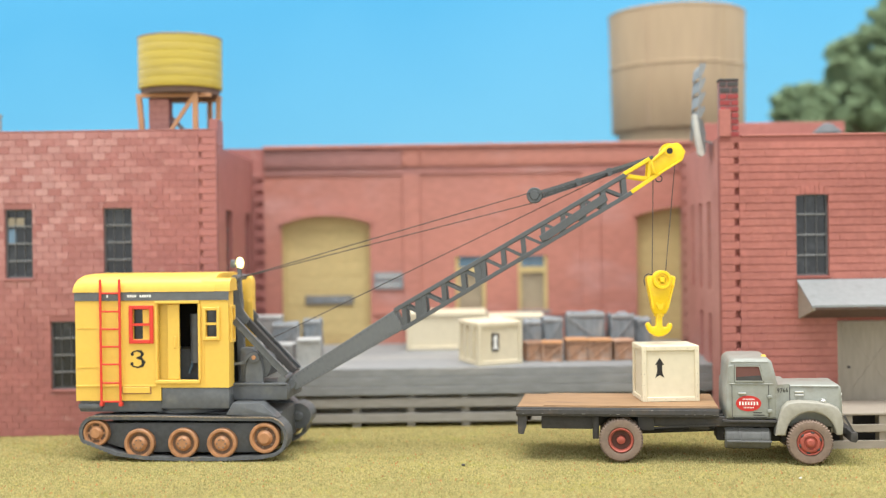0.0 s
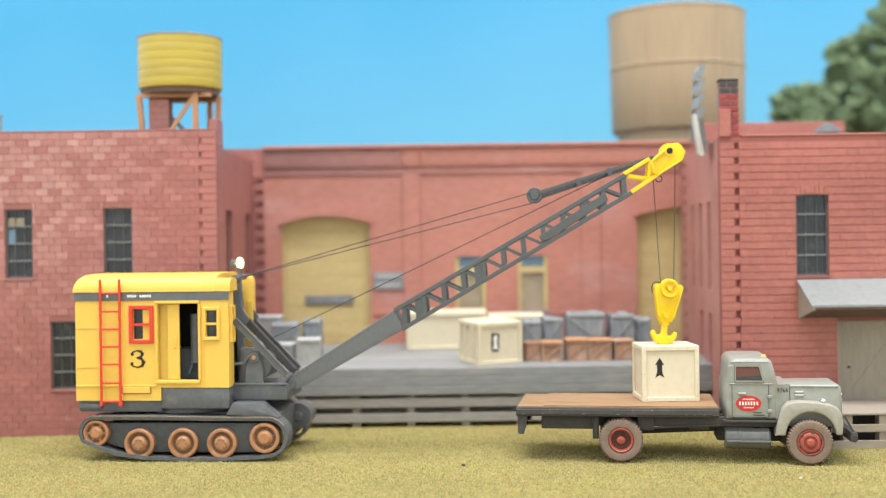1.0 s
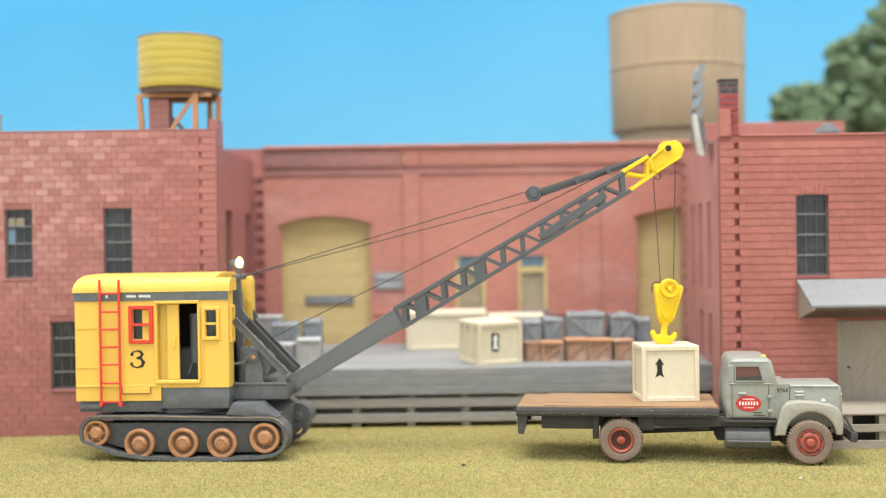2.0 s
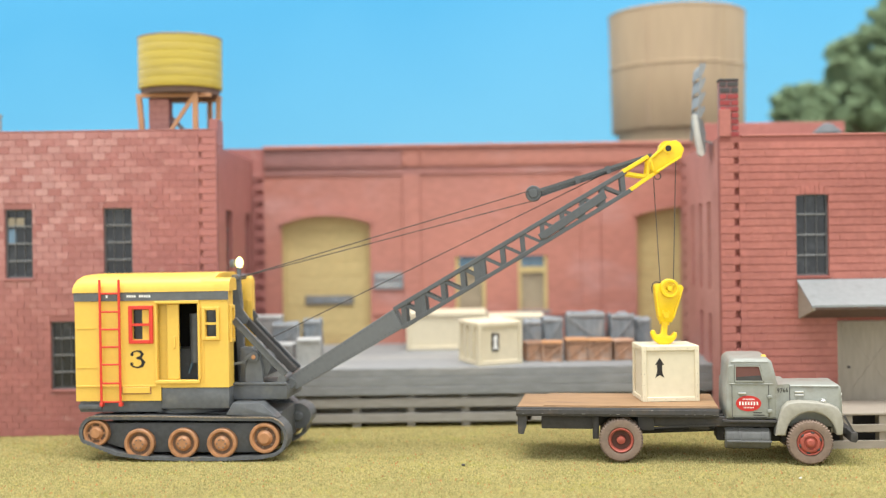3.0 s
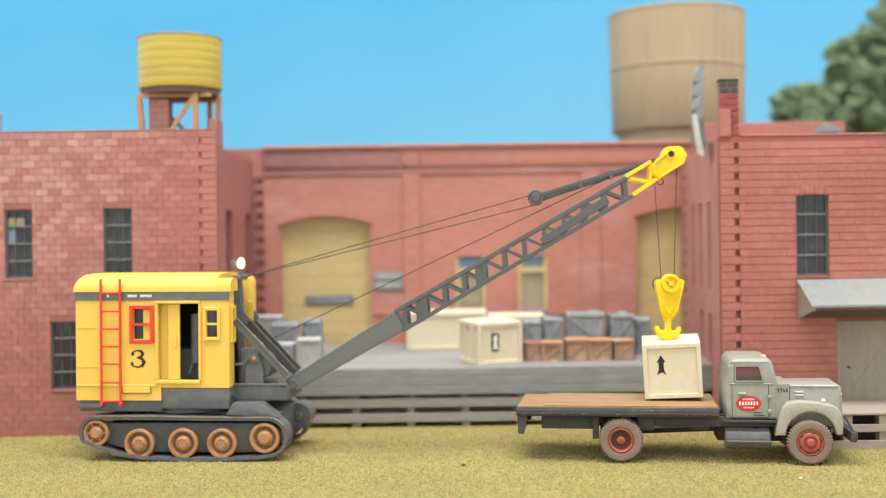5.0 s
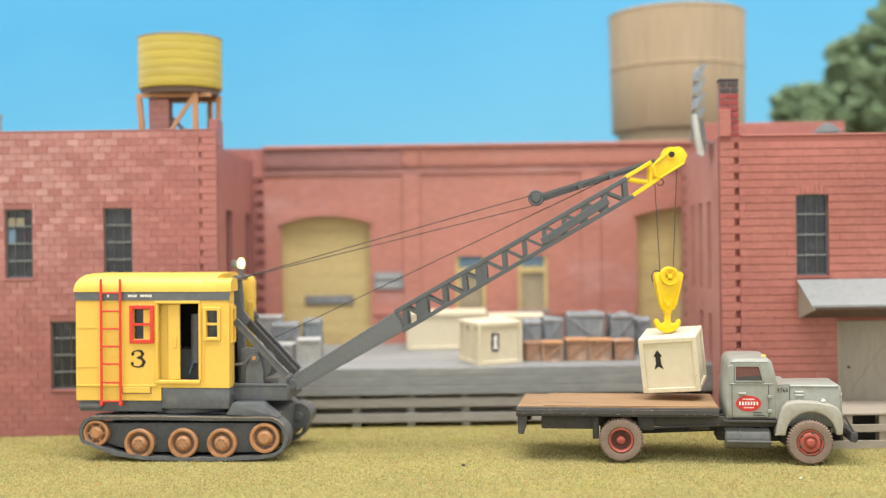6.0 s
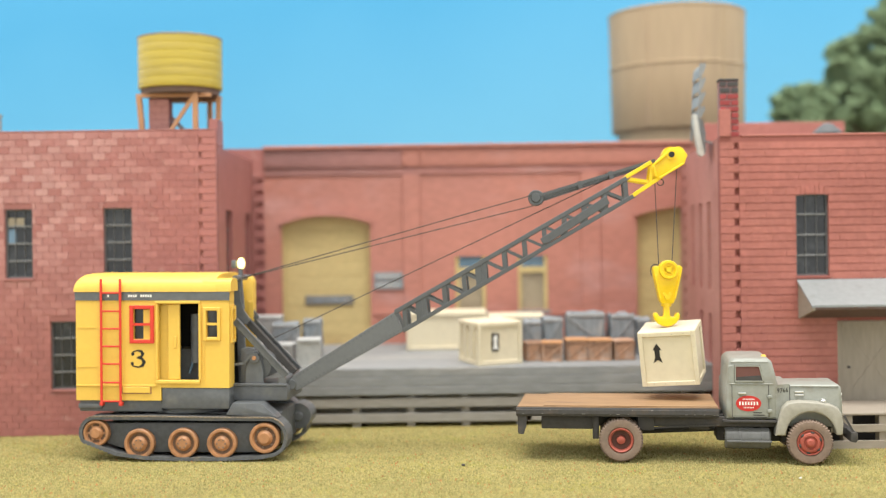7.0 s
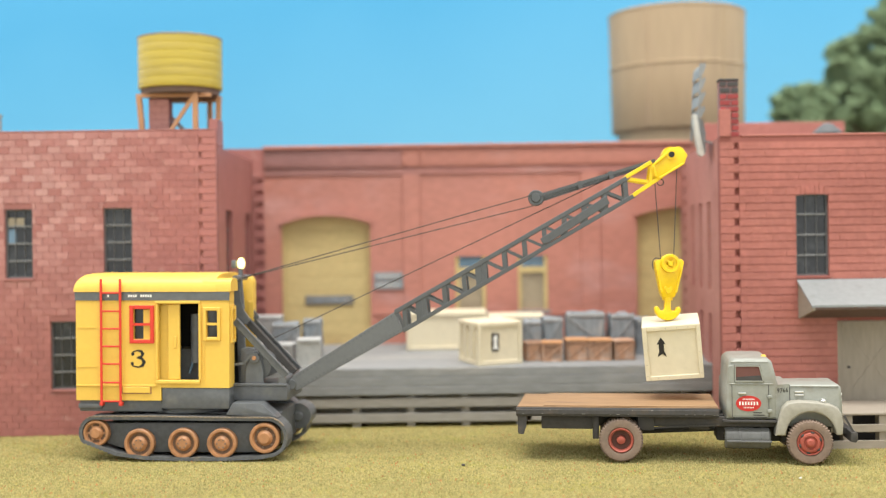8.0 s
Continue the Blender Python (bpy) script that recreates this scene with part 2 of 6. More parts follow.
def wall_sheet(bm, x0, x1, z0, z1, y0, y1, holes=()):
    """A wall from y0 to y1 with rectangular holes (x0, x1, z0, z1) going through it."""
    xs = sorted({x0, x1, *[min(max(v, x0), x1) for h in holes for v in h[:2]]})
    zs = sorted({z0, z1, *[min(max(v, z0), z1) for h in holes for v in h[2:]]})

    def solid(i, k):
        if not (0 <= i < len(xs) - 1 and 0 <= k < len(zs) - 1):
            return False
        cx, cz = (xs[i] + xs[i + 1]) / 2, (zs[k] + zs[k + 1]) / 2
        return not any(h[0] < cx < h[1] and h[2] < cz < h[3] for h in holes)

    def quad(*pts):
        bm.faces.new([bm.verts.new(p) for p in pts])

    for i in range(len(xs) - 1):
        for k in range(len(zs) - 1):
            if not solid(i, k):
                continue
            a, b, c, d = xs[i], xs[i + 1], zs[k], zs[k + 1]
            quad((a, y0, c), (b, y0, c), (b, y0, d), (a, y0, d))
            quad((a, y1, d), (b, y1, d), (b, y1, c), (a, y1, c))
            if not solid(i - 1, k):
                quad((a, y0, c), (a, y0, d), (a, y1, d), (a, y1, c))
            if not solid(i + 1, k):
                quad((b, y0, d), (b, y0, c), (b, y1, c), (b, y1, d))
            if not solid(i, k - 1):
                quad((a, y0, c), (a, y1, c), (b, y1, c), (b, y0, c))
            if not solid(i, k + 1):
                quad((a, y0, d), (b, y0, d), (b, y1, d), (a, y1, d))
    bmesh.ops.remove_doubles(bm, verts=bm.verts, dist=0.001)
    bmesh.ops.recalc_face_normals(bm, faces=bm.faces)
    return bm


def mesh_of(name, bm, material, org=(0, 0, 0)):
    bmesh.ops.transform(bm, matrix=Matrix.Scale(MM, 4) @ Matrix.Translation((-org[0], -org[1], -org[2])), verts=bm.verts)
    me = bpy.data.meshes.new(name)
    bm.to_mesh(me)
    bm.free()
    me.materials.append(material)
    me.shade_smooth()
    me.set_sharp_from_angle(angle=radians(35))
    return me


def part(name, bm, material, parent, label="", org=(0, 0, 0)):
    ob = new(name, mesh_of(name, bm, material, org))
    ob.parent = parent
    if label:
        ob["label"] = label
    return ob


def thing(name, label, category, group="", kind="", m=None):
    ob = tagged(new(name), label, category, group, kind)
    ob.empty_display_size = 0.01
    if m:
        ob.matrix_world = m
    return ob


def place(x, y, z=0.0, rz=0.0):
    return pose(x * MM, y * MM, z * MM, 0, 0, rz)


def B():
    return bmesh.new()


# ---- setting: ground and painted sky ----
def ground_sheet():
    bm = B()
    xs = [-460, -360] + [-260 + 4 * i for i in range(131)] + [360, 460]
    ys = [-120, 60, 150] + [200 + 4 * i for i in range(51)] + [480, 600, 790]
    rows = [[bm.verts.new((x, y, (noise.noise((x / 22, y / 22, 3)) * 0.25 - 0.35) if abs(x) < 280 and 190 < y < 410 else -0.35)) for x in xs] for y in ys]
    for a, b in zip(rows, rows[1:]):
        for i in range(len(xs) - 1):
            bm.faces.new((a[i], a[i + 1], b[i + 1], b[i]))
    return tagged(part("ground", bm, M_TURF_BASE, None), "ochre-green turf sheet of the model yard", "ground", kind="structure")


def turf_grains(n, material, label, seed):
    """Loose foam crumbs strewn over the near ground, each a tiny four-sided grain."""
    rng = np.random.default_rng(seed)
    y = 245 + (378 - 245) * rng.random(n) ** 1.25
    x = (rng.random(n) - 0.5) * 0.86 * y
    r = 0.17 + 0.24 * rng.random(n) ** 2
    z = np.array([noise.noise((a / 22, b / 22, 3)) * 0.25 - 0.35 for a, b in zip(x, y)])
    tet = np.array([(1, 0, -0.5), (-0.5, 0.87, -0.5), (-0.5, -0.87, -0.5), (0, 0, 0.9)])
    spin = rng.random(n) * 6.283
    c, s = np.cos(spin), np.sin(spin)
    vx = tet[None, :, 0] * c[:, None] - tet[None, :, 1] * s[:, None]
    vy = tet[None, :, 0] * s[:, None] + tet[None, :, 1] * c[:, None]
    vz = np.repeat(tet[None, :, 2], n, 0) + rng.normal(0, 0.25, (n, 4))
    co = np.stack([x[:, None] + vx * r[:, None], y[:, None] + vy * r[:, None], z[:, None] + 0.1 + vz * r[:, None]], -1).reshape(-1, 3) * MM
    k = np.arange(n)[:, None] * 4
    faces = np.concatenate([k + np.array(f) for f in ((0, 1, 3), (1, 2, 3), (2, 0, 3))])
    me = bpy.data.meshes.new("turf_crumbs")
    me.from_pydata(co.tolist(), [], faces.tolist())
    me.materials.append(material)
    ob = new("turf_crumbs", me)
    return tagged(ob, label, "turf", kind="stuff")


def sky_board():
    bm = B()
    n = 40
    a, b = [], []
    for i in range(n + 1):
        u = -1 + 2 * i / n
        x, y = 455 * u, 770 - 90 * max(0, abs(u) - 0.55) ** 2 * 3
        a.append(bm.verts.new((x, y, -2)))
        b.append(bm.verts.new((x, y, 360)))
    c = [bm.verts.new((v.co.x, v.co.y + 4, v.co.z)) for v in a]
    d = [bm.verts.new((v.co.x, v.co.y + 4, v.co.z)) for v in b]
    for i in range(n):
        bm.faces.new((a[i], a[i + 1], b[i + 1], b[i]))
        bm.faces.new((c[i + 1], c[i], d[i], d[i + 1]))
        bm.faces.new((b[i], b[i + 1], d[i + 1], d[i]))
    return tagged(part("backdrop", bm, M_SKY, None), "sky-blue painted backdrop board with faint clouds", "backdrop", kind="structure")


ground_sheet()
turf_grains(105000, M_TURF, "fine ochre foam crumbs strewn on the ground", 7)
turf_grains(14000, M_TURF_GREEN, "fine olive green foam crumbs among the turf", 8)
turf_grains(3000, M_TURF_RUST, "fine rust-coloured foam crumbs among the turf", 9)
sky_board()


# ---- buildings ----
BRICK_L = 4.15


def window_unit(parent, x0, x1, z0, z1, y, cols, rows, bars, pane, thick=0.45):
    """A window set in its opening: outer frame with bars, and one pane behind."""
    bm = B()
    box(bm, x0, x0 + thick * 1.3, y, y + 1.0, z0, z1)
    box(bm, x1 - thick * 1.3, x1, y, y + 1.0, z0, z1)
    box(bm, x0 + thick * 1.3, x1 - thick * 1.3, y, y + 1.0, z1 - thick * 1.3, z1)
    box(bm, x0 + thick * 1.3, x1 - thick * 1.3, y, y + 1.0, z0, z0 + thick * 1.3)
    win = part("window", bm, M_WINDOW_STEEL, parent)
    for i in range(1, cols):
        x = x0 + (x1 - x0) * i / cols
        part("glazing_bar", box(B(), x - thick * 0.28, x + thick * 0.28, y + 0.3, y + 0.7, z0 + 0.3, z1 - 0.3), M_WINDOW_STEEL, win)
    for k in range(1, rows):
        z = z0 + (z1 - z0) * k / rows
        part("glazing_bar", box(B(), x0 + 0.3, x1 - 0.3, y + 0.05, y + 0.6, z - thick * 0.62, z + thick * 0.62, 0.08, 1), bars, win)
    part("pane", box(B(), x0 + 0.2, x1 - 0.2, y + 0.72, y + 0.9, z0 + 0.2, z1 - 0.2), pane, win, "dark dusty glass pane")
    return win


def sunk(holes, x0, x1, z0, z1):
    """Cut the holes out of the stretch x0..x1 at course z0..z1."""
    spans = [(x0, x1)]
    for h in holes:
        if z1 <= h[2] + 0.2 or z0 >= h[3] - 0.2:
            continue
        nxt = []
        for a, b in spans:
            if h[1] <= a or h[0] >= b:
                nxt.append((a, b))
            else:
                if h[0] > a:
                    nxt.append((a, h[0]))
                if h[1] < b:
                    nxt.append((h[1], b))
        spans = nxt
    return [(a, b) for a, b in spans if b - a > 0.7]


def brick_courses(wall, x0, x1, z0, z1, y, holes, material, choose, bh, gap=0.24, proud=0.2, vgap=0.24):
    """Running-bond bricks on a wall's face: those that choose() picks are pieces of their own, the rest one mesh."""
    rng = random.Random(5)
    full = mesh_of("brick", box(B(), 0, BRICK_L - vgap, -proud, 0.05, 0, bh - gap), material)
    rest = B()
    singles = []
    for k in range(int((z1 - z0) / bh)):
        z = z0 + k * bh
        x = x0 - (BRICK_L / 2 if k % 2 else 0)
        while x < x1:
            for a, b in sunk(holes, max(x, x0), min(x + BRICK_L - vgap, x1), z, z + bh - gap):
                if abs(b - a - BRICK_L + vgap) < 0.01 and choose(a, z) and len(singles) < 300:
                    singles.append((a, z))
                else:
                    box(rest, a, b, y - proud + rng.uniform(-0.08, 0.08), y + 0.05, z, z + bh - gap)
            x += BRICK_L
    rest_ob = part("brickwork", rest, material, wall)
    rest_ob["kind"] = "stuff"
    for a, z in singles:
        ob = new("brick", full)
        ob.parent = wall
        ob.location = (a * MM, (y + rng.uniform(-0.06, 0.06)) * MM, z * MM)


def quoin_notches(x0, x1, z0, z1, bh):
    """The small square recesses beside every second course of a quoined corner."""
    return [(x0, x1, z0 + k * bh + 0.1, z0 + (k + 1) * bh - 0.35) for k in range(1, int((z1 - z0) / bh), 2)]


def notch_back(wall, holes, y, material, deep=0.35):
    """A strip that closes the notches a little behind the wall's face."""
    x0, x1 = holes[0][:2]
    part("notch_back", box(B(), x0 - 0.3, x1 + 0.3, y + deep, y + deep + 0.4, holes[0][2] - 0.4, holes[-1][3] + 0.4), material, wall)


def quoins(wall, x0, x1, z0, z1, y, material, bh, notch=1.2, flip=1, proud=0.3):
    """Corner strip of brick, whole and shortened courses in turn."""
    n = int((z1 - z0) / bh)
    long_me = mesh_of("quoin", box(B(), 0, x1 - x0, -proud, 0.1, 0, bh - 0.22, 0.08, 1), material)
    short_me = mesh_of("quoin", box(B(), 0, x1 - x0 - notch, -proud, 0.1, 0, bh - 0.22, 0.08, 1), material)
    for k in range(n):
        ob = new("quoin", short_me if k % 2 else long_me)
        ob.parent = wall
        ob.location = ((x0 + (notch if k % 2 and flip < 0 else 0)) * MM, y * MM, (z0 + k * bh) * MM)


def left_building():
    b = thing("brick_building", "two-storey model building of weathered pinkish red brick with dark windows", "building")
    y = 372.0
    holes = [(-142.0, -133.0, 51.0, 73.4), (-110.0, -100.7, 51.0, 73.4), (-127.6, -118.3, 14.8, 36.8), (-172, -163, 51.0, 73.4), (-95.5, -86, 14.8, 36.8)]
    notches = quoin_notches(-78.8, -77.75, 0, 98.2, 2.285)
    wall = part("wall", wall_sheet(B(), -215, -73.2, -0.6, 98.3, y, y + 3, holes + notches), M_MORTAR, b)
    for h in holes:
        window_unit(b, *h, y + 0.9, 3, 4, M_FRAME_DARK, M_PANE)
        part("sill", box(B(), h[0] - 0.3, h[1] + 0.3, y - 0.6, y + 0.9, h[2] - 0.9, h[2] - 0.1, 0.1, 1), M_MORTAR, b)
    part("pane", box(B(), -141.6, -138.8, y + 1.45, y + 1.6, 61.9, 66.9), M_PANE_BLUE, b, "pane painted blue for the sky showing in it")
    part("pane", box(B(), -141.4, -136.2, y + 1.45, y + 1.6, 67.9, 70.6), M_PANE_TAN, b, "pane filled in tan")
    # side wall towards the yard, with two tall narrow windows
    side = B()
    sholes = [(388, 400, 40, 72.8), (425.7, 437, 40, 72.8)]
    wall_sheet(side, 375.05, 441.5, -0.6, 93.2, 73.2, 76.0, sholes)
    bmesh.ops.transform(side, matrix=Matrix.Rotation(radians(90), 4, "Z"), verts=side.verts)
    bmesh.ops.recalc_face_normals(side, faces=side.faces)
    part("wall", side, M_BRICK, b, "plain red brick side wall with two tall windows")
    for s0, s1, z0, z1 in sholes:
        w = part("window", box(B(), -75.4, -75.0, s0 + 0.05, s1 - 0.05, z0 + 0.05, z1 - 0.05), M_PANE, b)
        for k in range(1, 5):
            z = z0 + (z1 - z0) * k / 5
            part("glazing_bar", box(B(), -74.95, -74.6, s0 + 0.1, s1 - 0.1, z - 0.2, z + 0.2), M_FRAME_DARK, w)
    part("parapet_end", box(B(), -76.0, -73.1, y + 3.05, 384.2, 93.3, 102.2, 0.15, 1), M_BRICK, b)
    part("coping", box(B(), -215, -73.3, y - 0.22, y + 3.0, 98.35, 98.7, 0.1, 1), M_BRICK, b)
    part("roof", box(B(), -215, -75.5, y + 3.05, 441, 90.0, 91.2), M_ROOF, b, "flat dark roof felt")
    part("back_wall", box(B(), -215, -75.5, 441.05, 441.6, -0.6, 91), M_BRICK, b)
    part("end_wall", box(B(), -215, -212, y + 3.05, 441.0, -0.6, 89.9), M_BRICK, b)
    notch_back(wall, notches, y, M_MORTAR)
    quoins(wall, -78.8, -73.15, 0, 98.3, y, M_QUOIN, 2.285, 1.05, -1)
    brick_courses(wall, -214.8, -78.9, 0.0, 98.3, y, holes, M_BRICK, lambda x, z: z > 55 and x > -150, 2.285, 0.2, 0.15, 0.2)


def right_building():
    b = thing("brick_building", "bright red brick model freight house with awning and loading dock", "building")
    y = 357.0
    holes = [(109.9, 120.1, 48.8, 74.2), (122.3, 146, 8.9, 34.6), (151, 161, 48.8, 74.2)]
    wall = part("wall", wall_sheet(B(), 86.6, 215, -0.6, 92.3, y, y + 3, holes + quoin_notches(90.9, 92.3, 0, 92.2, 2.39)), M_MORTAR_DARK, b)
    for h in (holes[0], holes[2]):
        window_unit(b, *h, y + 0.9, 3, 4, M_FRAME_DARK, M_PANE)
        part("sill", box(B(), h[0] - 0.3, h[1] + 0.3, y - 0.6, y + 0.9, h[2] - 0.9, h[2] - 0.1, 0.1, 1), M_MORTAR_DARK, b)
        for i in range(7):
            x = h[0] + (h[1] - h[0]) * (i + 0.5) / 7
            lint = part("lintel_brick", box(B(), x - 0.6, x + 0.6, y - 0.4, y + 0.1, h[3] + 0.1 - abs(i - 3) * 0.12, h[3] + 2.6 - abs(i - 3) * 0.15), M_BRICK_BRIGHT, b)
    side = B()
    sholes = [(377, 383.5, 44, 73), (394, 401, 44, 73), (412, 418, 44, 73), (377, 383.5, 8, 36), (394, 401, 8, 36)]
    side_notches = quoin_notches(432, 438, 19.5, 92, 2.35)
    wall_sheet(side, 360.05, 446.5, -0.6, 92.3, -90.0, -87.0, sholes + side_notches)
    bmesh.ops.transform(side, matrix=Matrix.Rotation(radians(90), 4, "Z"), verts=side.verts)
    bmesh.ops.transform(side, matrix=Matrix.Translation((87, 360, 0)) @ Matrix.Rotation(radians(-3.6), 4, "Z") @ Matrix.Translation((-87, -360, 0)), verts=side.verts)
    bmesh.ops.recalc_face_normals(side, faces=side.faces)
    part("wall", side, M_BRICK_LIGHTENED, b, "lighter, duller red brick side wall with tall bricked-up windows")
    for s0, s1, z0, z1 in sholes:
        bm = box(B(), 88.4, 89.2, s0 + 0.05, s1 - 0.05, z0 + 0.05, z1 - 0.05)
        bmesh.ops.transform(bm, matrix=Matrix.Translation((87, 360, 0)) @ Matrix.Rotation(radians(-3.6), 4, "Z") @ Matrix.Translation((-87, -360, 0)), verts=bm.verts)
        part("window", bm, M_BRICK, b, "blind recessed window")
    part("coping", box(B(), 93.2, 215, y - 0.32, y + 3.0, 92.35, 92.95, 0.12, 1), M_BRICK_BRIGHT, b)
    roof = box(B(), 90.2, 215, y + 3.05, 447.5, 90.0, 91.0)
    for v in roof.verts:
        if v.co.x < 100 and v.co.y > 400:
            v.co.x = 96.2
    part("roof", roof, M_ROOF, b, "flat dark roof felt")
    part("back_wall", box(B(), 135.1, 215, 445.5, 447.4, -0.6, 89.9), M_BRICK_BRIGHT, b)
    part("parapet", box(B(), 97, 150.5, 428, 431, 91.05, 104.0, 0.2, 1), M_BRICK_BRIGHT, b)
    part("end_wall", box(B(), 212, 215, y + 3.05, 445.4, -0.6, 89.9), M_BRICK_BRIGHT, b)
    # corner pier with a brick stack behind it
    part("pier", box(B(), 86.3, 89.9, y - 0.9, y + 0.1, 92.35, 100.8, 0.1, 1), M_BRICK_BRIGHT, b)
    stack = part("chimney", box(B(), 87.0, 92.4, y + 0.25, y + 4.0, 92.35, 109.7), M_STACK_MORTAR, b, "narrow stack of deep red brick with a sooty top")
    for k in range(9):
        z = 92.4 + k * 1.95
        sooty = M_ROOF if k > 6 else M_CHIMNEY_RED
        cut = 90.2 if k % 2 else 89.0
        for x0, x1 in ((86.8, cut - 0.2), (cut + 0.2, 92.6)):
            part("brick", box(B(), x0, x1, y - 0.05, y + 0.3, z, z + 1.45, 0.08, 1), sooty, stack)
        part("brick", box(B(), 92.35, 92.7, y + 0.4, y + 3.9, z, z + 1.45, 0.08, 1), sooty, stack)
    part("chimney_cap", box(B(), 86.7, 92.8, y - 0.1, y + 4.2, 109.75, 110.4, 0.15, 1), M_ROOF, b, "sooty black chimney cap")
    # awning over the freight door: a sloping sheet, a dark soffit and a board closing the end
    front = y - 14.6
    aw = part("awning", prism(B(), [(front, 39.6), (front, 40.3), (y - 0.35, 47.6), (y - 0.35, 46.8)], -190, -109.9, 0.1, 1), M_GREY_METAL, b, "sloping pale grey sheet-metal awning")
    bmesh_rot(aw, 90)
    # Soffit's colour already holds the shade beneath the awning.
    sf = part("soffit", prism(B(), [(front + 0.4, 38.9), (front + 0.4, 39.5), (y - 0.35, 36.4), (y - 0.35, 35.6)], -190, -111.2), M_SHADE_BROWN, b, "boarded soffit, its brown darkened for the shade")
    bmesh_rot(sf, 90)
    bk = part("awning_bracket", prism(B(), [(front + 0.3, 38.7), (front + 0.3, 39.5), (y - 0.35, 46.7), (y - 0.35, 35.5)], -111.1, -110.2), M_DOCK, b)
    bmesh_rot(bk, 90)
    # freight door with its frame and crossed braces
    d = part("door", box(B(), 122.5, 146, y + 1.2, y + 2.2, 8.9, 34.5), M_DOOR_GREY, b, "pale tan freight door with crossed braces")
    part("door_frame", box(B(), 122.3, 124.0, y + 0.2, y + 1.15, 8.9, 34.4, 0.1, 1), M_DOOR_GREY, d)
    part("door_frame", box(B(), 124.05, 146, y + 0.2, y + 1.15, 32.6, 34.4, 0.1, 1), M_DOOR_GREY, d)
    part("brace", bar(B(), (127.5, y + 1.12, 30), (140, y + 1.12, 13), 0.8, 0.2), M_DOOR_GREY, d)
    part("brace", bar(B(), (127.5, y + 1.08, 13), (140, y + 1.08, 30), 0.8, 0.2), M_DOOR_GREY, d)
    part("door_knob", rod(B(), (126.2, y + 0.6, 20), (126.2, y + 1.2, 20), 0.4), M_ROOF, d)
    notch_back(wall, quoin_notches(90.9, 92.3, 0, 92.2, 2.39), y, M_MORTAR_DARK, 0.8)
    quoins(wall, 86.5, 92.3, 0, 92.2, y, M_BRICK_BRIGHT, 2.39, 1.4)
    brick_courses(wall, 92.4, 214.8, 0.0, 92.3, y, holes, M_BRICK_BRIGHT, lambda x, z: z > 40 and x < 146, 2.39, 0.26, 0.24, 0.03)


def bmesh_rot(ob, degrees):
    """Turn a part's mesh about the world's z axis."""
    ob.data.transform(Matrix.Rotation(radians(degrees), 4, "Z"))


def arch_outline(x0, x1, z0, rise, n=10):
    c, w = (x0 + x1) / 2, (x1 - x0) / 2
    return [(c - w + 2 * w * i / n, z0 + rise * (1 - ((2 * i / n) - 1) ** 2)) for i in range(n + 1)]


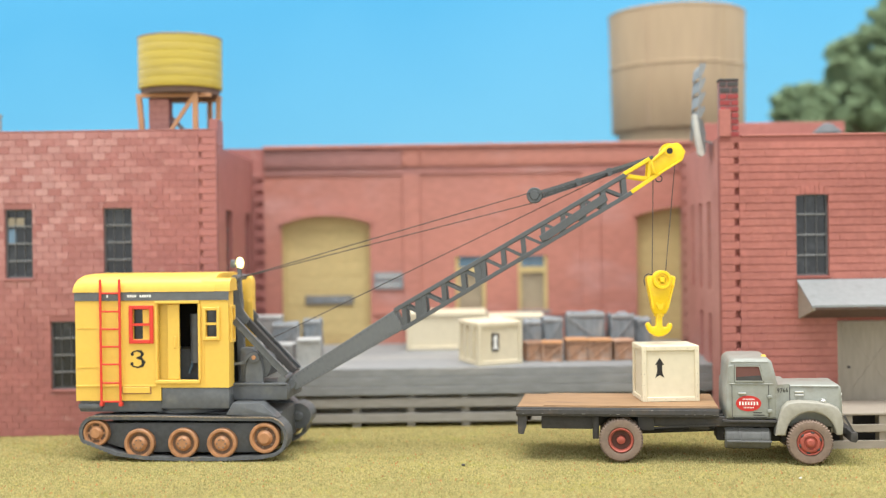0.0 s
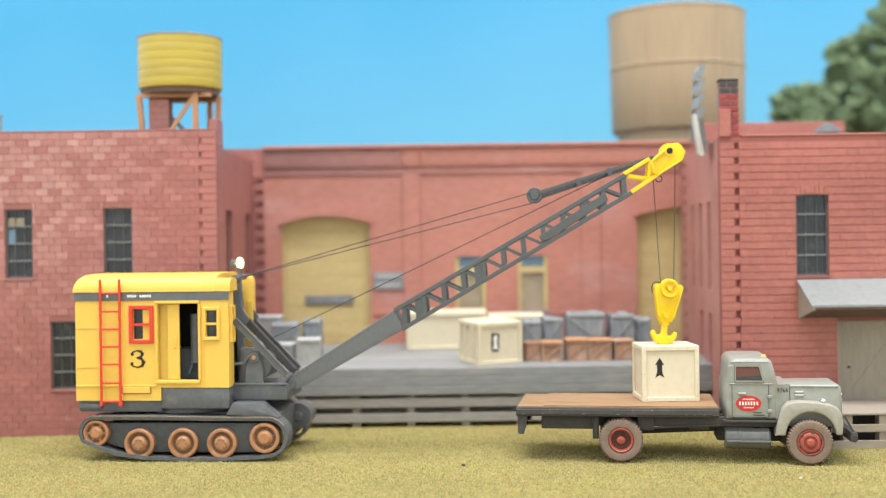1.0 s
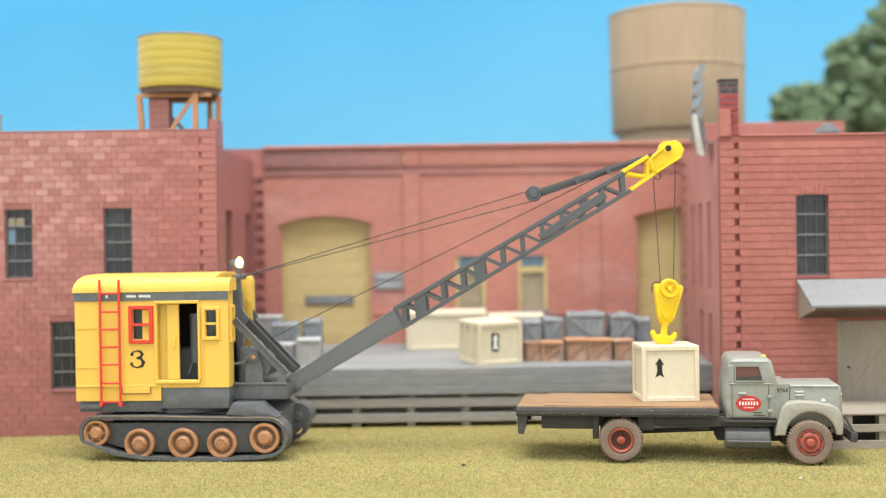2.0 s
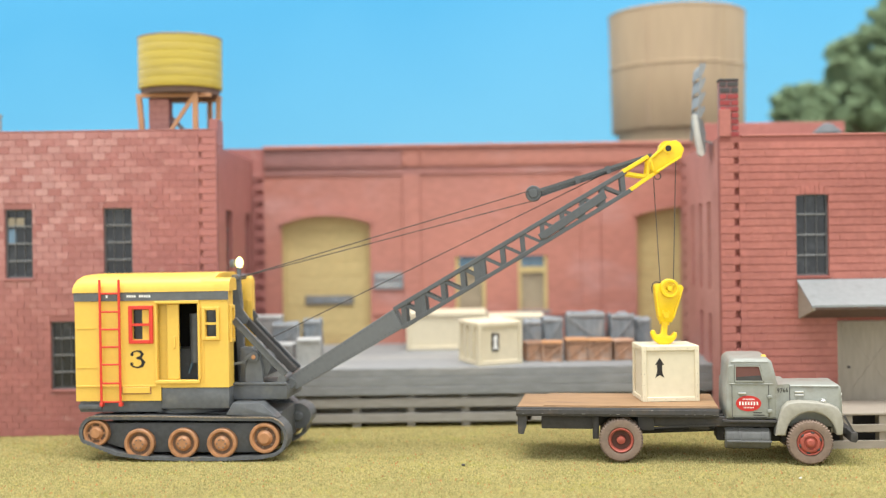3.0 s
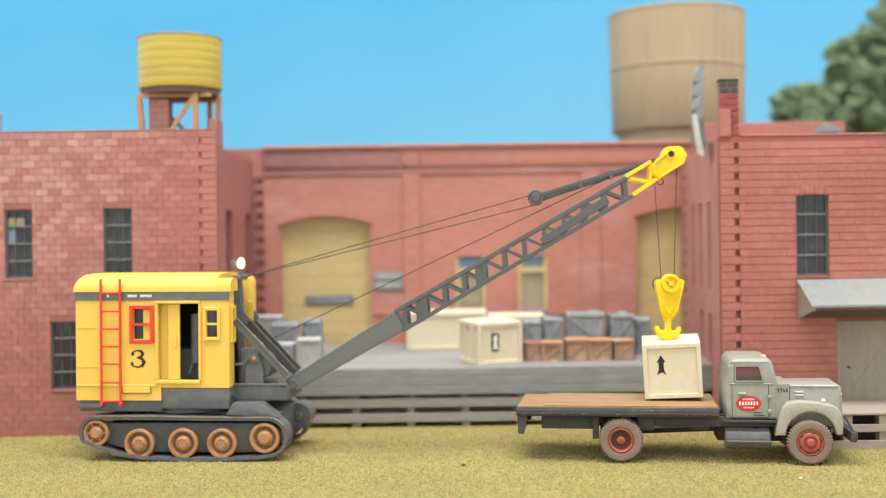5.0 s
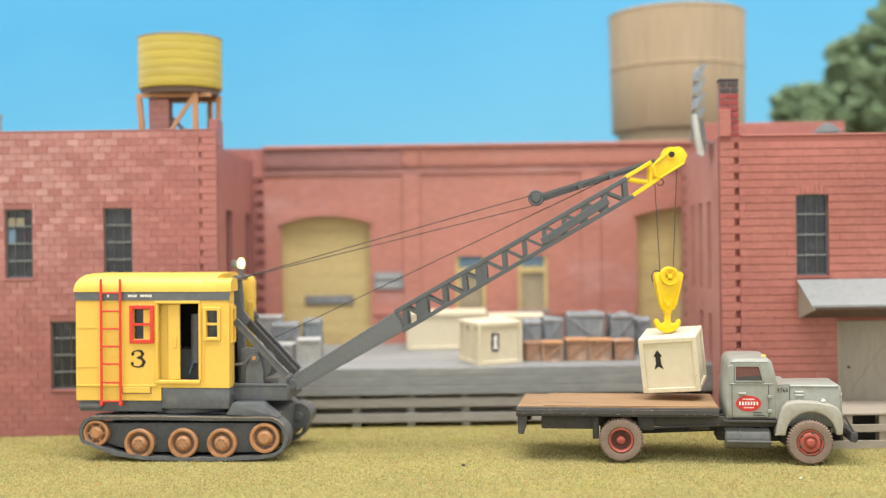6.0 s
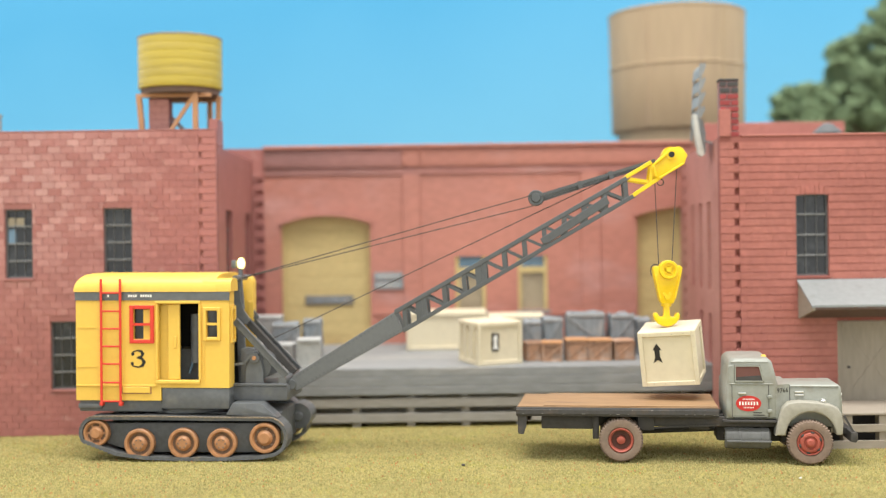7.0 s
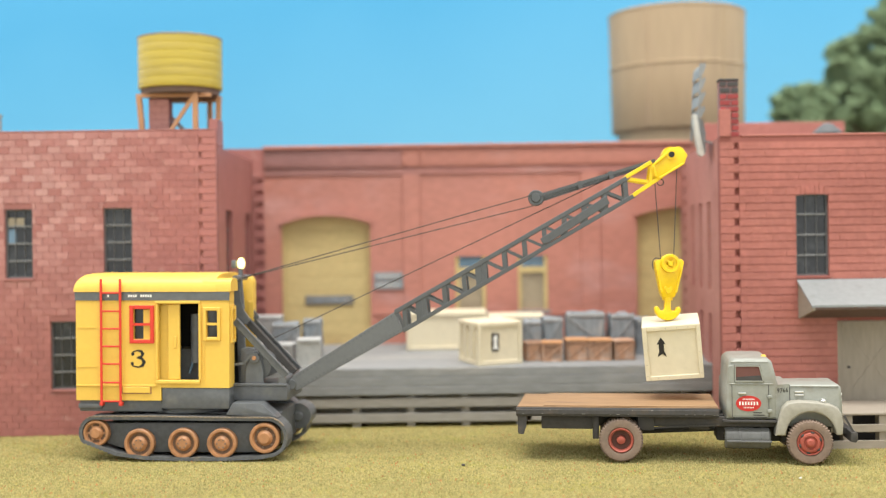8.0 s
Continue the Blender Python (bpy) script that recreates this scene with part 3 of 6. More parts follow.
def back_building():
    b = thing("brick_building", "long orange-red brick model warehouse with pilasters and ochre freight doors", "building")
    y = 443.6
    doors = [(-62.6, -28.2, 19.0, 72.1), (75.0, 109.4, 19.0, 73.6)]
    deep = 5.0
    notches = quoin_notches(-72.0, -69.4, 22.6, 90.0, 2.29)
    wins = [(4.6, 16.5, 34.5, 55.5), (28.8, 40.4, 34.5, 55.5)]
    back = part("wall", wall_sheet(B(), -68.9, 112, -0.6, 97.5, y, y + deep, doors + wins), M_WALL_RED, b)
    end = part("end_pier", wall_sheet(B(), -95, -68.95, -0.6, 98.2, y, y + deep, notches), M_BRICK, b, "plain red brick end pier with notched quoins")
    # a deep dusty cornice on the old half of the front, a cleaner one on the rest
    for x0, x1, mat in ((-68.6, -15.5, M_BAND), (-15.4, -8.7, M_WALL_RED), (-8.6, 97, M_WALL_RED)):
        part("cornice", box(B(), x0, x1, y - 1.3, y - 0.05, 90.3, 97.4, 0.4, 2), mat, b)
    part("coping", box(B(), -68.8, 97, y - 2.5, y + deep, 97.55, 98.9, 0.2, 1), M_WALL_RED, b)
    part("dentil_course", box(B(), -68.6, 97, y - 0.6, y - 0.05, 87.4, 90.2, 0.15, 1), M_BAND, b)
    for x0, x1 in ((-15.4, -8.7), (53.5, 60.9)):
        part("pilaster", box(B(), x0, x1, y - 0.8, y - 0.05, 22.5, 87.3, 0.2, 1), M_WALL_RED, b)
    notch_back(end, notches, y, M_MORTAR, 1.0)
    quoins(end, -73.0, -69.4, 22.6, 90.0, y, M_BRICK, 2.29, 2.6)
    for x0, x1 in ((-68.6, -63.9), (-26.9, -15.5), (-8.6, 53.4), (61.0, 73.7)):
        part("base_course", box(B(), x0, x1, y - 0.7, y - 0.05, 34.0 if x0 > -10 else 33, 35.2, 0.1, 1) if x0 < -10 else box(B(), x0, x1, y - 0.7, y - 0.05, 32.4, 33.6, 0.1, 1), M_WALL_RED, b)
    for x0, x1, z0, z1 in doors:
        arc = arch_outline(x0 - 0.05, x1 + 0.05, z1 - 3.5, 3.4)
        fill = arc + [(x1 + 0.05, z1 + 0.02), (x0 - 0.05, z1 + 0.02)]
        part("arch_fill", prism(B(), fill, y + 0.02, y + deep - 0.1), M_WALL_RED, b)
        up = arch_outline(x0 - 1.2, x1 + 1.2, z1 - 1.2, 3.6)
        lo = arch_outline(x0 - 1.2, x1 + 1.2, z1 - 3.9, 3.6)
        part("arch", prism(B(), lo + up[::-1], y - 0.7, y - 0.06), M_WALL_RED, b)
        d = part("freight_door", box(B(), x0 + 0.1, x1 - 0.1, y + 3.9, y + 4.4, z0, z1 - 0.1), M_DOOR_TAN, b, "ochre roller freight door")
        n = 9
        for k in range(n):
            za, zb = z0 + (z1 - z0) * k / n, z0 + (z1 - z0) * (k + 1) / n
            part("door_slat", box(B(), x0 + 1.4, x1 - 1.4, y + 3.55, y + 3.89, za + 0.08, zb - 0.08, 0.1, 1), M_DOOR_TAN, d)
        part("door_post", box(B(), x0 + 0.05, x0 + 1.35, y + 2.9, y + 3.89, z0, z1 - 3.5), M_DOOR_TAN, d)
        part("door_post", box(B(), x1 - 1.35, x1 - 0.05, y + 2.9, y + 3.89, z0, z1 - 3.5), M_DOOR_TAN, d)
    for x0, x1, z0, z1 in wins:
        w = part("window", box(B(), x0 + 0.1, x1 - 0.1, y + 1.6, y + 1.9, z0 + 0.1, z1 - 4.4), M_PANE_TAN, b)
        # Sky reflection in the top light is a plain blue pane.
        part("pane", box(B(), x0 + 0.1, x1 - 0.1, y + 1.5, y + 1.8, z1 - 4.3, z1 - 0.1), M_PANE_BLUE, w, "top light painted blue for its sky reflection")
        part("frame", box(B(), x0 + 0.05, x0 + 1.5, y + 0.6, y + 1.45, z0 + 0.05, z1 - 0.05), M_DOOR_TAN, w)
        part("frame", box(B(), x1 - 1.5, x1 - 0.05, y + 0.6, y + 1.45, z0 + 0.05, z1 - 0.05), M_DOOR_TAN, w)
        part("frame", box(B(), x0 + 1.55, x1 - 1.55, y + 0.6, y + 1.45, z1 - 6.6, z1 - 4.4), M_DOOR_TAN, w)
        part("sill", box(B(), x0 - 0.8, x1 + 0.8, y - 0.9, y + 0.5, z0 - 1.2, z0 - 0.1, 0.1, 1), M_GREY_METAL, w)
    part("roof", box(B(), -95, 135, y + 5.05, 560, 90.0, 91.0), M_ROOF, b, "flat dark roof felt")
    part("back_wall", box(B(), -95, 135, 560.1, 562, -0.6, 91), M_WALL_RED, b)
    part("end_wall", box(B(), -95, -92, y + 5.05, 560, -0.6, 89.9), M_WALL_RED, b)
    part("end_wall", box(B(), 132, 135, 472.1, 560, -0.6, 89.9), M_WALL_RED, b)
    sg = tagged(part("wall_sign", box(B(), -53.9, -35.1, y + 2.9, y + 3.5, 37.4, 40.9, 0.15, 1), M_FRAME_DARK, None), "long dark grey sign board on the ochre freight door", "sign")
    part("lettering_bar", box(B(), -51.0, -36.8, y + 2.75, y + 2.88, 38.5, 39.8), M_CRATE_GREY, sg)
    for z0 in (43.2, 46.6):
        s2 = tagged(part("wall_sign", box(B(), -26.8, -15.6, y - 0.75, y - 0.02, z0, z0 + 3.1, 0.15, 1), M_CRATE_GREY, None), "small grey sign board on the red wall", "sign")
        part("lettering_bar", box(B(), -25.6, -17.0, y - 0.9, y - 0.77, z0 + 1.1, z0 + 2.0), M_CRATE_PALE, s2)


left_building()
right_building()
back_building()

# ---- loading platform between the buildings, and the small dock ----
def deck_top(y):
    """Height of the deck, which rises a little towards the warehouse."""
    return 19.24 + 0.0471 * (y - 381.2)


def on_deck(x, y, rz=0.0):
    return pose(x * MM, y * MM, (deck_top(y) + 0.05) * MM, 2.7, 0, 0) @ pose(0, 0, 0, 0, 0, rz)


def platform():
    p = thing("loading_platform", "long grey plank loading platform on slatted timber underwork", "platform")
    deck = prism(B(), [(381.2, 17.0), (381.2, 19.24), (443.0, 22.15), (443.0, 19.0)], -90.2, 72.4)
    ob = part("deck", deck, M_CONCRETE, p)
    bmesh_rot(ob, 90)
    for k in range(3):
        part("fascia_board", box(B(), -71.8, 90.4, 379.6 + 0.08 * k, 381.1, 10.4 + k * 2.95, 13.28 + k * 2.95, 0.15, 1), M_CONCRETE, p)
    for z0, z1 in ((6.2, 9.2), (1.3, 4.2)):
        part("slat", box(B(), -71.8, 89.8, 380.2, 381.1, z0, z1, 0.12, 1), M_SLAT, p)
    x = -67.3
    while x < 88:
        part("post", box(B(), x, x + 2.7, 381.2, 384, -0.5, 16.9, 0.1, 1), M_SLAT, p)
        x += 18.2
    # Added panel behind the slats, closing the space under the deck.
    part("void", box(B(), -71.6, 89.6, 392, 394, -0.5, 16.9), M_SLAT, p, "added panel closing the space beneath the deck")
    d = thing("loading_dock", "low pale timber dock with gaps between its boards", "dock")
    part("deck", box(B(), 104, 200, 329.4, 356.2, 9.2, 9.9, 0.15, 1), M_DOCK, d)
    for z0, z1 in ((4.4, 6.6), (-0.4, 2.0)):
        part("front_board", box(B(), 104, 200, 329.2, 329.95, z0, z1, 0.12, 1), M_DOCK, d)
    for i in range(10):
        part("post", box(B(), 104.0 + i * 10.4, 106.8 + i * 10.4, 329.97, 333, -0.5, 9.1, 0.1, 1), M_DOCK, d)
    # Dark sheet paints the shade seen between the dock's boards.
    part("void", box(B(), 104.5, 199, 340, 341, -0.5, 7.9), M_ROOF, d, "dark sheet standing for the shade beneath the dock")


platform()


# ---- crates and cartons ----
def crate(name, label, w, d, h, material, m, frame_t=1.0, group="", lines=0):
    """A closed wooden crate: body with proud battens round each face."""
    c = thing(name, label, "crate", group, m=m)
    t = frame_t * 0.45
    part("body", box(B(), -w / 2 + t, w / 2 - t, -d / 2 + t, d / 2 - t, t * 0.5, h - t, 0.1, 1), material, c)
    f = frame_t
    for sy in (-1, 1):
        y0, y1 = sorted((sy * d / 2, sy * (d / 2 - t * 0.95)))
        for x0, x1, z0, z1 in ((-w / 2, -w / 2 + f, 0, h), (w / 2 - f, w / 2, 0, h), (-w / 2 + f, w / 2 - f, 0, f), (-w / 2 + f, w / 2 - f, h - f, h)):
            part("batten", box(B(), x0, x1, y0, y1, z0, z1, 0.12, 1), material, c)
    for sx in (-1, 1):
        x0, x1 = sorted((sx * w / 2, sx * (w / 2 - t * 0.95)))
        for y0, y1, z0, z1 in ((-d / 2 + t, -d / 2 + t + f * 0.7, 0, h), (d / 2 - t - f * 0.7, d / 2 - t, 0, h), (-d / 2 + t + f * 0.7, d / 2 - t - f * 0.7, 0, f), (-d / 2 + t + f * 0.7, d / 2 - t - f * 0.7, h - f, h)):
            part("batten", box(B(), x0, x1, y0, y1, z0, z1, 0.12, 1), material, c)
    part("lid", box(B(), -w / 2 + 0.06, w / 2 - 0.06, -d / 2 + 0.06, d / 2 - 0.06, h - t * 0.4, h + 0.12, 0.1, 1), material, c)
    for i in range(lines):
        z = h * (i + 1) / (lines + 1)
        part("plank_joint", box(B(), -w / 2 + f, w / 2 - f, -d / 2 + t * 0.6, -d / 2 + t, z - 0.9, z + 0.9, 0.1, 1), material, c)
    return c


def arrow(parent, material, x, y, z, s):
    """A stencilled up-arrow with a notched tail."""
    o = [(0, 3.0), (1.35, 0.9), (0.75, 0.9), (0.75, -1.2), (1.35, -3.0), (0, -2.1), (-1.35, -3.0), (-0.75, -1.2), (-0.75, 0.9), (-1.35, 0.9)]
    part("arrow_mark", prism(B(), [(x + a * s, z + c * s) for a, c in o], y - 0.05, y + 0.03), material, parent, "stencilled up-arrow")


M_BLACK = surface("black_ink", (0.02, 0.018, 0.016), 0.7, 0.1, 500, 50, 0.0)
M_WHITE = surface("white_ink", (0.75, 0.75, 0.72), 0.6, 0.05, 500, 50, 0.0)

CRATE_W = 15.0
lifted = crate("wooden_crate", "cream shipping crate with a black arrow, lifted off the truck", 16.0, CRATE_W, 15.4, M_CREAM, place(62.2, 326.7, 15.35, 3), 1.25)
arrow(lifted, M_BLACK, -3.0, -CRATE_W / 2 + 0.52, 9.4, 0.93)

M_NAIL = surface("dull_nail_heads", (0.30, 0.26, 0.19), 0.6, 0.1, 500, 50, 0.0)
for nx, nz in [(sx * 7.4, 1.4 + k * 3.15) for sx in (-1, 1) for k in range(5)] + [(-4.6 + k * 3.1, zz) for zz in (0.65, 14.75) for k in range(4)]:
    part("nail", rod(B(), (nx, -CRATE_W / 2 - 0.06, nz), (nx, -CRATE_W / 2 + 0.1, nz), 0.1, 8), M_NAIL, lifted)
for ny, nz in [(sy * 6.4, 1.4 + k * 3.15) for sy in (-1, 1) for k in range(5)]:
    part("nail", rod(B(), (-8.06, ny, nz), (-7.9, ny, nz), 0.15, 8), M_NAIL, lifted)

arrow_crate = crate("wooden_crate", "cream shipping crate with a small pale label", 16.4, 16.0, 14.2, M_CREAM, on_deck(15.7, 392.2, 24), 1.35)
part("label_plate", box(B(), -3.2, -0.6, -7.76, -7.5, 4.6, 10.6), M_BLACK, arrow_crate, "black label patch")
part("label_mark", prism(B(), [(-1.9, 10.4), (-0.85, 8.8), (-1.3, 8.6), (-1.3, 6.8), (-0.85, 5.0), (-1.9, 5.5), (-2.95, 5.0), (-2.5, 6.8), (-2.5, 8.6), (-2.95, 8.8)], -7.84, -7.74), M_WHITE, arrow_crate)
for sx in (-1, 1):
    for yy in (-2.6, 2.6):
        part("side_batten", box(B(), *sorted((sx * 8.15, sx * 7.5)), yy - 0.8, yy + 0.8, 1.3, 13.2, 0.1, 1), M_CREAM, arrow_crate)
crate("long_crate", "long cream shipping crate with a flat lid", 29.6, 13, 13.8, M_CREAM, on_deck(0.9, 429.2), 1.4)
crate("long_crate", "lower cream shipping crate behind the others", 20.6, 13, 12.4, M_CREAM, on_deck(26.6, 426.5), 1.2)

M_LID = surface("orange_lid_wood", (0.44, 0.225, 0.105), 0.8, 0.2, 900, 80, 0.2)
M_STRAP = surface("pale_rope", (0.33, 0.345, 0.35), 0.8, 0.1, 900, 80, 0.1)


def covered_load(label, w, d, h, m):
    """A load under a tied-down sheet: slack sides, sagging top and crossing ropes."""
    c = thing("covered_load", label, "covered load", "freight stacked on the platform", m=m)
    bm = B()
    n = 7
    bmesh.ops.create_cube(bm, size=1)
    bmesh.ops.subdivide_edges(bm, edges=bm.edges, cuts=n, use_grid_fill=True)
    for v in bm.verts:
        p = Vector((v.co.x * w, v.co.y * d, (v.co.z + 0.5) * h))
        k = noise.noise(p * 0.45 + Vector((w * 7, d, h * 3))) * 0.9 + noise.noise(p * 1.1 + Vector((h, w, 5))) * 0.4
        flare = 1 + 0.05 * (0.5 - v.co.z)
        edge = (abs(v.co.x) > 0.49) + (abs(v.co.y) > 0.49) + (v.co.z > 0.49)
        pull = 0.94 if edge >= 2 else 1.0
        v.co = (p.x * flare * pull + k * 0.5, p.y * flare * pull + k * 0.5, max(0, p.z + (k * 0.8 if v.co.z > -0.49 else 0)))
    part("sheet", bm, M_CRATE_GREY, c)
    lean = 1 if int(w * 10) % 4 else -1
    part("rope", bar(B(), (-lean * (w / 2 - 0.6), -d / 2 - 0.45, h * 0.3), (lean * (w / 2 - 0.6), -d / 2 - 0.45, h * 0.93), 0.35, 0.3), M_STRAP, c)
    # Highlight on the sheet's upper edge, painted as a pale strip.
    part("top_fold", box(B(), -w / 2 + 0.2, w / 2 - 0.2, -d / 2 - 0.35, -d / 2 + 0.3, h - 1.2, h - 0.1, 0.25), M_STRAP, c, "pale strip painting the highlight along the top edge")
    return c


for x, y, w, d, h, rz, mat, label in (
        (30.6, 395.6, 6.2, 7, 6.2, 9, M_CRATE_RUST, "rust-brown wooden crate on the platform"),
        (36.9, 393.2, 6.9, 6, 5.9, -4, M_CRATE_RUST, "small grey-brown wooden crate with a fresh lid"),
        (45.3, 394.4, 7.6, 7, 6.6, 2, M_CRATE_RUST, "rust-brown wooden crate on the platform"),
        (53.4, 394.2, 7.8, 7, 6.4, -3, M_CRATE_RUST, "rust-brown wooden crate on the platform"),
        (61.2, 395.0, 7.2, 7, 6.6, 8, M_CRATE_RUST, "rust-brown wooden crate on the platform"),
        (31.0, 406, 6.4, 8, 12.6, 0, M_CRATE_GREY, "tall bundle under dark grey tarpaulin"),
        (38.2, 408, 7.0, 8, 13.2, 3, M_CRATE_GREY, "tall bundle under dark grey tarpaulin"),
        (49.8, 406.5, 13.6, 8, 14.9, -2, M_CRATE_GREY, "wide load under dark grey tarpaulin"),
        (62.4, 406, 8.6, 8, 14.4, 4, M_CRATE_GREY, "tall bundle under dark grey tarpaulin"),
        (70.4, 409, 5.6, 8, 12.4, 0, M_CRATE_GREY, "tall bundle under dark grey tarpaulin"),
        (-45.6, 387.2, 8.0, 8, 9.4, 4, M_CRATE_PALE, "pale grey carton on the platform"),
        (-55.4, 391, 9.0, 8, 7.4, -4, M_CRATE_PALE, "pale grey carton on the platform"),
        (-55.6, 404, 9.4, 8, 13.0, 3, M_CRATE_GREY, "bundle under blue-grey tarpaulin"),
        (-63.2, 412, 10.4, 8, 14.6, 0, M_CRATE_PALE, "tall brownish grey carton on the platform"),
        (-46.9, 410, 6.6, 8, 13.4, 3, M_CRATE_GREY, "bundle under grey tarpaulin"),
        (-65.0, 391, 7.2, 8, 7.4, 0, M_CRATE_PALE, "pale grey carton on the platform")):
    if mat is M_CRATE_GREY:
        covered_load(label, w, d, h, on_deck(x, y, rz))
        continue
    made = crate("packing_crate" if mat is M_CRATE_RUST else "carton", label, w, d, h, mat, on_deck(x, y, rz), 0.8, "freight stacked on the platform")
    if mat is M_CRATE_RUST:
        part("brace", bar(B(), (-w / 2 + 0.9, -d / 2 + 0.15, 0.9), (w / 2 - 0.9, -d / 2 + 0.15, h - 0.9), 0.7, 0.3), M_CRATE_RUST, made)
        if h < 6.0 or w > 7.5:
            part("lid_board", box(B(), -w / 2 - 0.15, w / 2 + 0.15, -d / 2 - 0.15, d / 2 + 0.15, h + 0.14, h + 0.7, 0.1, 1), M_LID, made, "fresh orange-brown lid board")


# ---- tanks, sign and trees above the roofs ----
def roof_tank():
    t = thing("water_tank", "yellow wooden roof tank on timber legs beside a brick stack", "water tank", m=place(-87.6, 386.5, 97.2))
    prof = [(0, 15.9), (13.6, 15.9), (13.8, 16.1)]
    for k in range(6):
        z = 16.2 + k * 2.78
        prof += [(13.92, z + 0.1), (13.92, z + 2.62), (13.84, z + 2.7)]
    prof += [(13.9, 32.9), (13.9, 33.2), (13.3, 33.4), (0, 34.0)]
    part("tank", lathe(B(), prof, None, 56), M_TANK_YEL, t)
    part("top_hoop", lathe(B(), [(13.8, 32.6), (14.1, 32.65), (14.1, 33.2), (13.8, 33.25)], None, 56), M_GREY_METAL, t, "thin grey top hoop")
    # Shadow beneath the tank is painted as this dark frame.
    part("under_frame", lathe(B(), [(0, 14.0), (12.8, 14.0), (13.0, 15.85), (0, 15.85)], None, 40), M_SHADE_BROWN, t, "timber grillage under the tank, darkened for its shade")
    for y in (-7.6, 7.6):
        part("beam", box(B(), -11.8, 11.8, y - 0.7, y + 0.7, 12.7, 13.95, 0.1, 1), M_TIMBER, t)
    for foot, head in (((-10.6, -7.4), (-12.2, -7.4)), ((6.8, -9.2), (6.8, -9.2)), ((12.0, 0.5), (12.7, 0.5)), ((-10.6, 7.6), (-11.4, 7.6)), ((8.0, 8.6), (8.0, 8.6))):
        part("leg", bar(B(), (*foot, -6.0), (*head, 13.9), 1.7, 1.7, 0.1), M_TIMBER, t)
    part("brace", bar(B(), (-1.6, -9.6, 1.0), (6.6, -9.6, 13.2), 1.3, 0.8), M_TIMBER, t)
    part("brace", bar(B(), (2.0, 8.7, 0.4), (-8.8, 8.7, 11.6), 1.1, 0.8), M_TIMBER, t)
    stack = part("chimney", box(B(), -9.3, -2.9, -5.5, 0.5, -6.0, 12.6, 0.15, 1), M_MORTAR, t, "square red brick stack")
    for k in range(8):
        z = -5.7 + k * 2.285
        cut = -7.2 if k % 2 else -5.1
        for x0, x1 in ((-9.4, cut - 0.1), (cut + 0.1, -2.8)):
            # Bricks in a lightened red, making up for the shade under the tank.
            part("brick", box(B(), x0, x1, -5.7, -5.4, z, z + 2.08), M_BRICK_LIGHTENED, stack)


def big_tank():
    t = thing("storage_tank", "large tan sheet-metal storage tank with a horizontal seam", "storage tank", m=place(103.4, 502, 91.0))
    r, up = 29.3, 3.2
    part("shell", lathe(B(), [(a, h + up) for a, h in [(0, 13.5), (r - 1.3, 13.5), (r - 0.9, 14.1), (r - 0.4, 40.0), (r, 40.3), (r, 41.0), (r - 0.4, 41.3), (r, 63.6), (r + 0.25, 63.8), (r + 0.25, 64.6), (r - 0.6, 65.0), (8, 68.3), (0, 68.8)]], None, 72), M_TAN, t)
    part("footing", lathe(B(), [(0, 0), (r - 3.4, 0), (r - 3.4, 13.4 + up), (0, 13.4 + up)], None, 48), M_TAN, t)
    for a in (-126, -60, 20, 120):
        c, s = math.cos(radians(a)), math.sin(radians(a))
        part("seam_strip", rod(B(), (c * (r - 0.8), s * (r - 0.8), 14.2 + up), (c * (r - 0.1), s * (r - 0.1), 63.6 + up), 0.4, 8), M_TAN, t)
    part("vent", lathe(B(), [(0, 67.9 + up), (2.4, 67.9 + up), (2.4, 70.4 + up), (0, 71.0 + up)], None, 16), M_TAN, t)


def roof_sign():
    s = thing("roof_sign", "weathered grey metal sign frame seen edge-on on the roof", "sign frame", m=place(84.2, 368, 0))
    part("upright", bar(B(), (-1.6, 1, 93.0), (-0.4, 1, 117.2), 0.7, 1.0), M_GREY_METAL, s)
    part("upright", bar(B(), (-1.6, 11, 93.0), (-0.2, 11, 116), 0.7, 1.0), M_GREY_METAL, s)
    for k in range(4):
        z = 99.2 + k * 4.6
        part("leaf", prism(B(), [(-2.0 + k * 0.22, z - 0.6), (-0.6 + k * 0.22, z + 0.6), (0.7 + k * 0.12, z + 3.2), (0.5 + k * 0.12, z + 4.3), (-0.3, z + 3.6), (-1.7 + k * 0.25, z + 2.2)], 0.4, 10.0), M_GREY_METAL, s)
    part("lower_strip", prism(B(), [(-3.3, 100.6), (-2.2, 100.8), (-1.3, 95.0), (0.2, 88.0), (-0.6, 87.2), (-1.5, 87.8), (-2.4, 92.5)], 0.2, 3.0), M_SIGN_WHITE, s, "bent whitish metal strip")
    part("lower_panel", prism(B(), [(-1.6, 99.0), (0.4, 99.5), (1.3, 95.0), (1.2, 88.4), (0.3, 88.0), (-1.2, 95.0)], 3.1, 9.0), M_GREY_METAL, s)
    part("stay", bar(B(), (-0.2, 5, 93), (6.0, 5, 91.2), 0.6, 0.6), M_GREY_METAL, s)


def roof_vent():
    v = tagged(part("roof_vent", lathe(B(), [(0, -4.8), (2.2, -4.8), (2.2, 0.8), (5.2, 1.0), (4.6, 1.8), (2.6, 3.6), (1.3, 4.6), (0, 4.7)], Matrix.Translation((134.6, 400, 95.9)), 24), M_GREY_WORN_ROOF, None), "squat grey roof ventilator cowl", "roof vent")


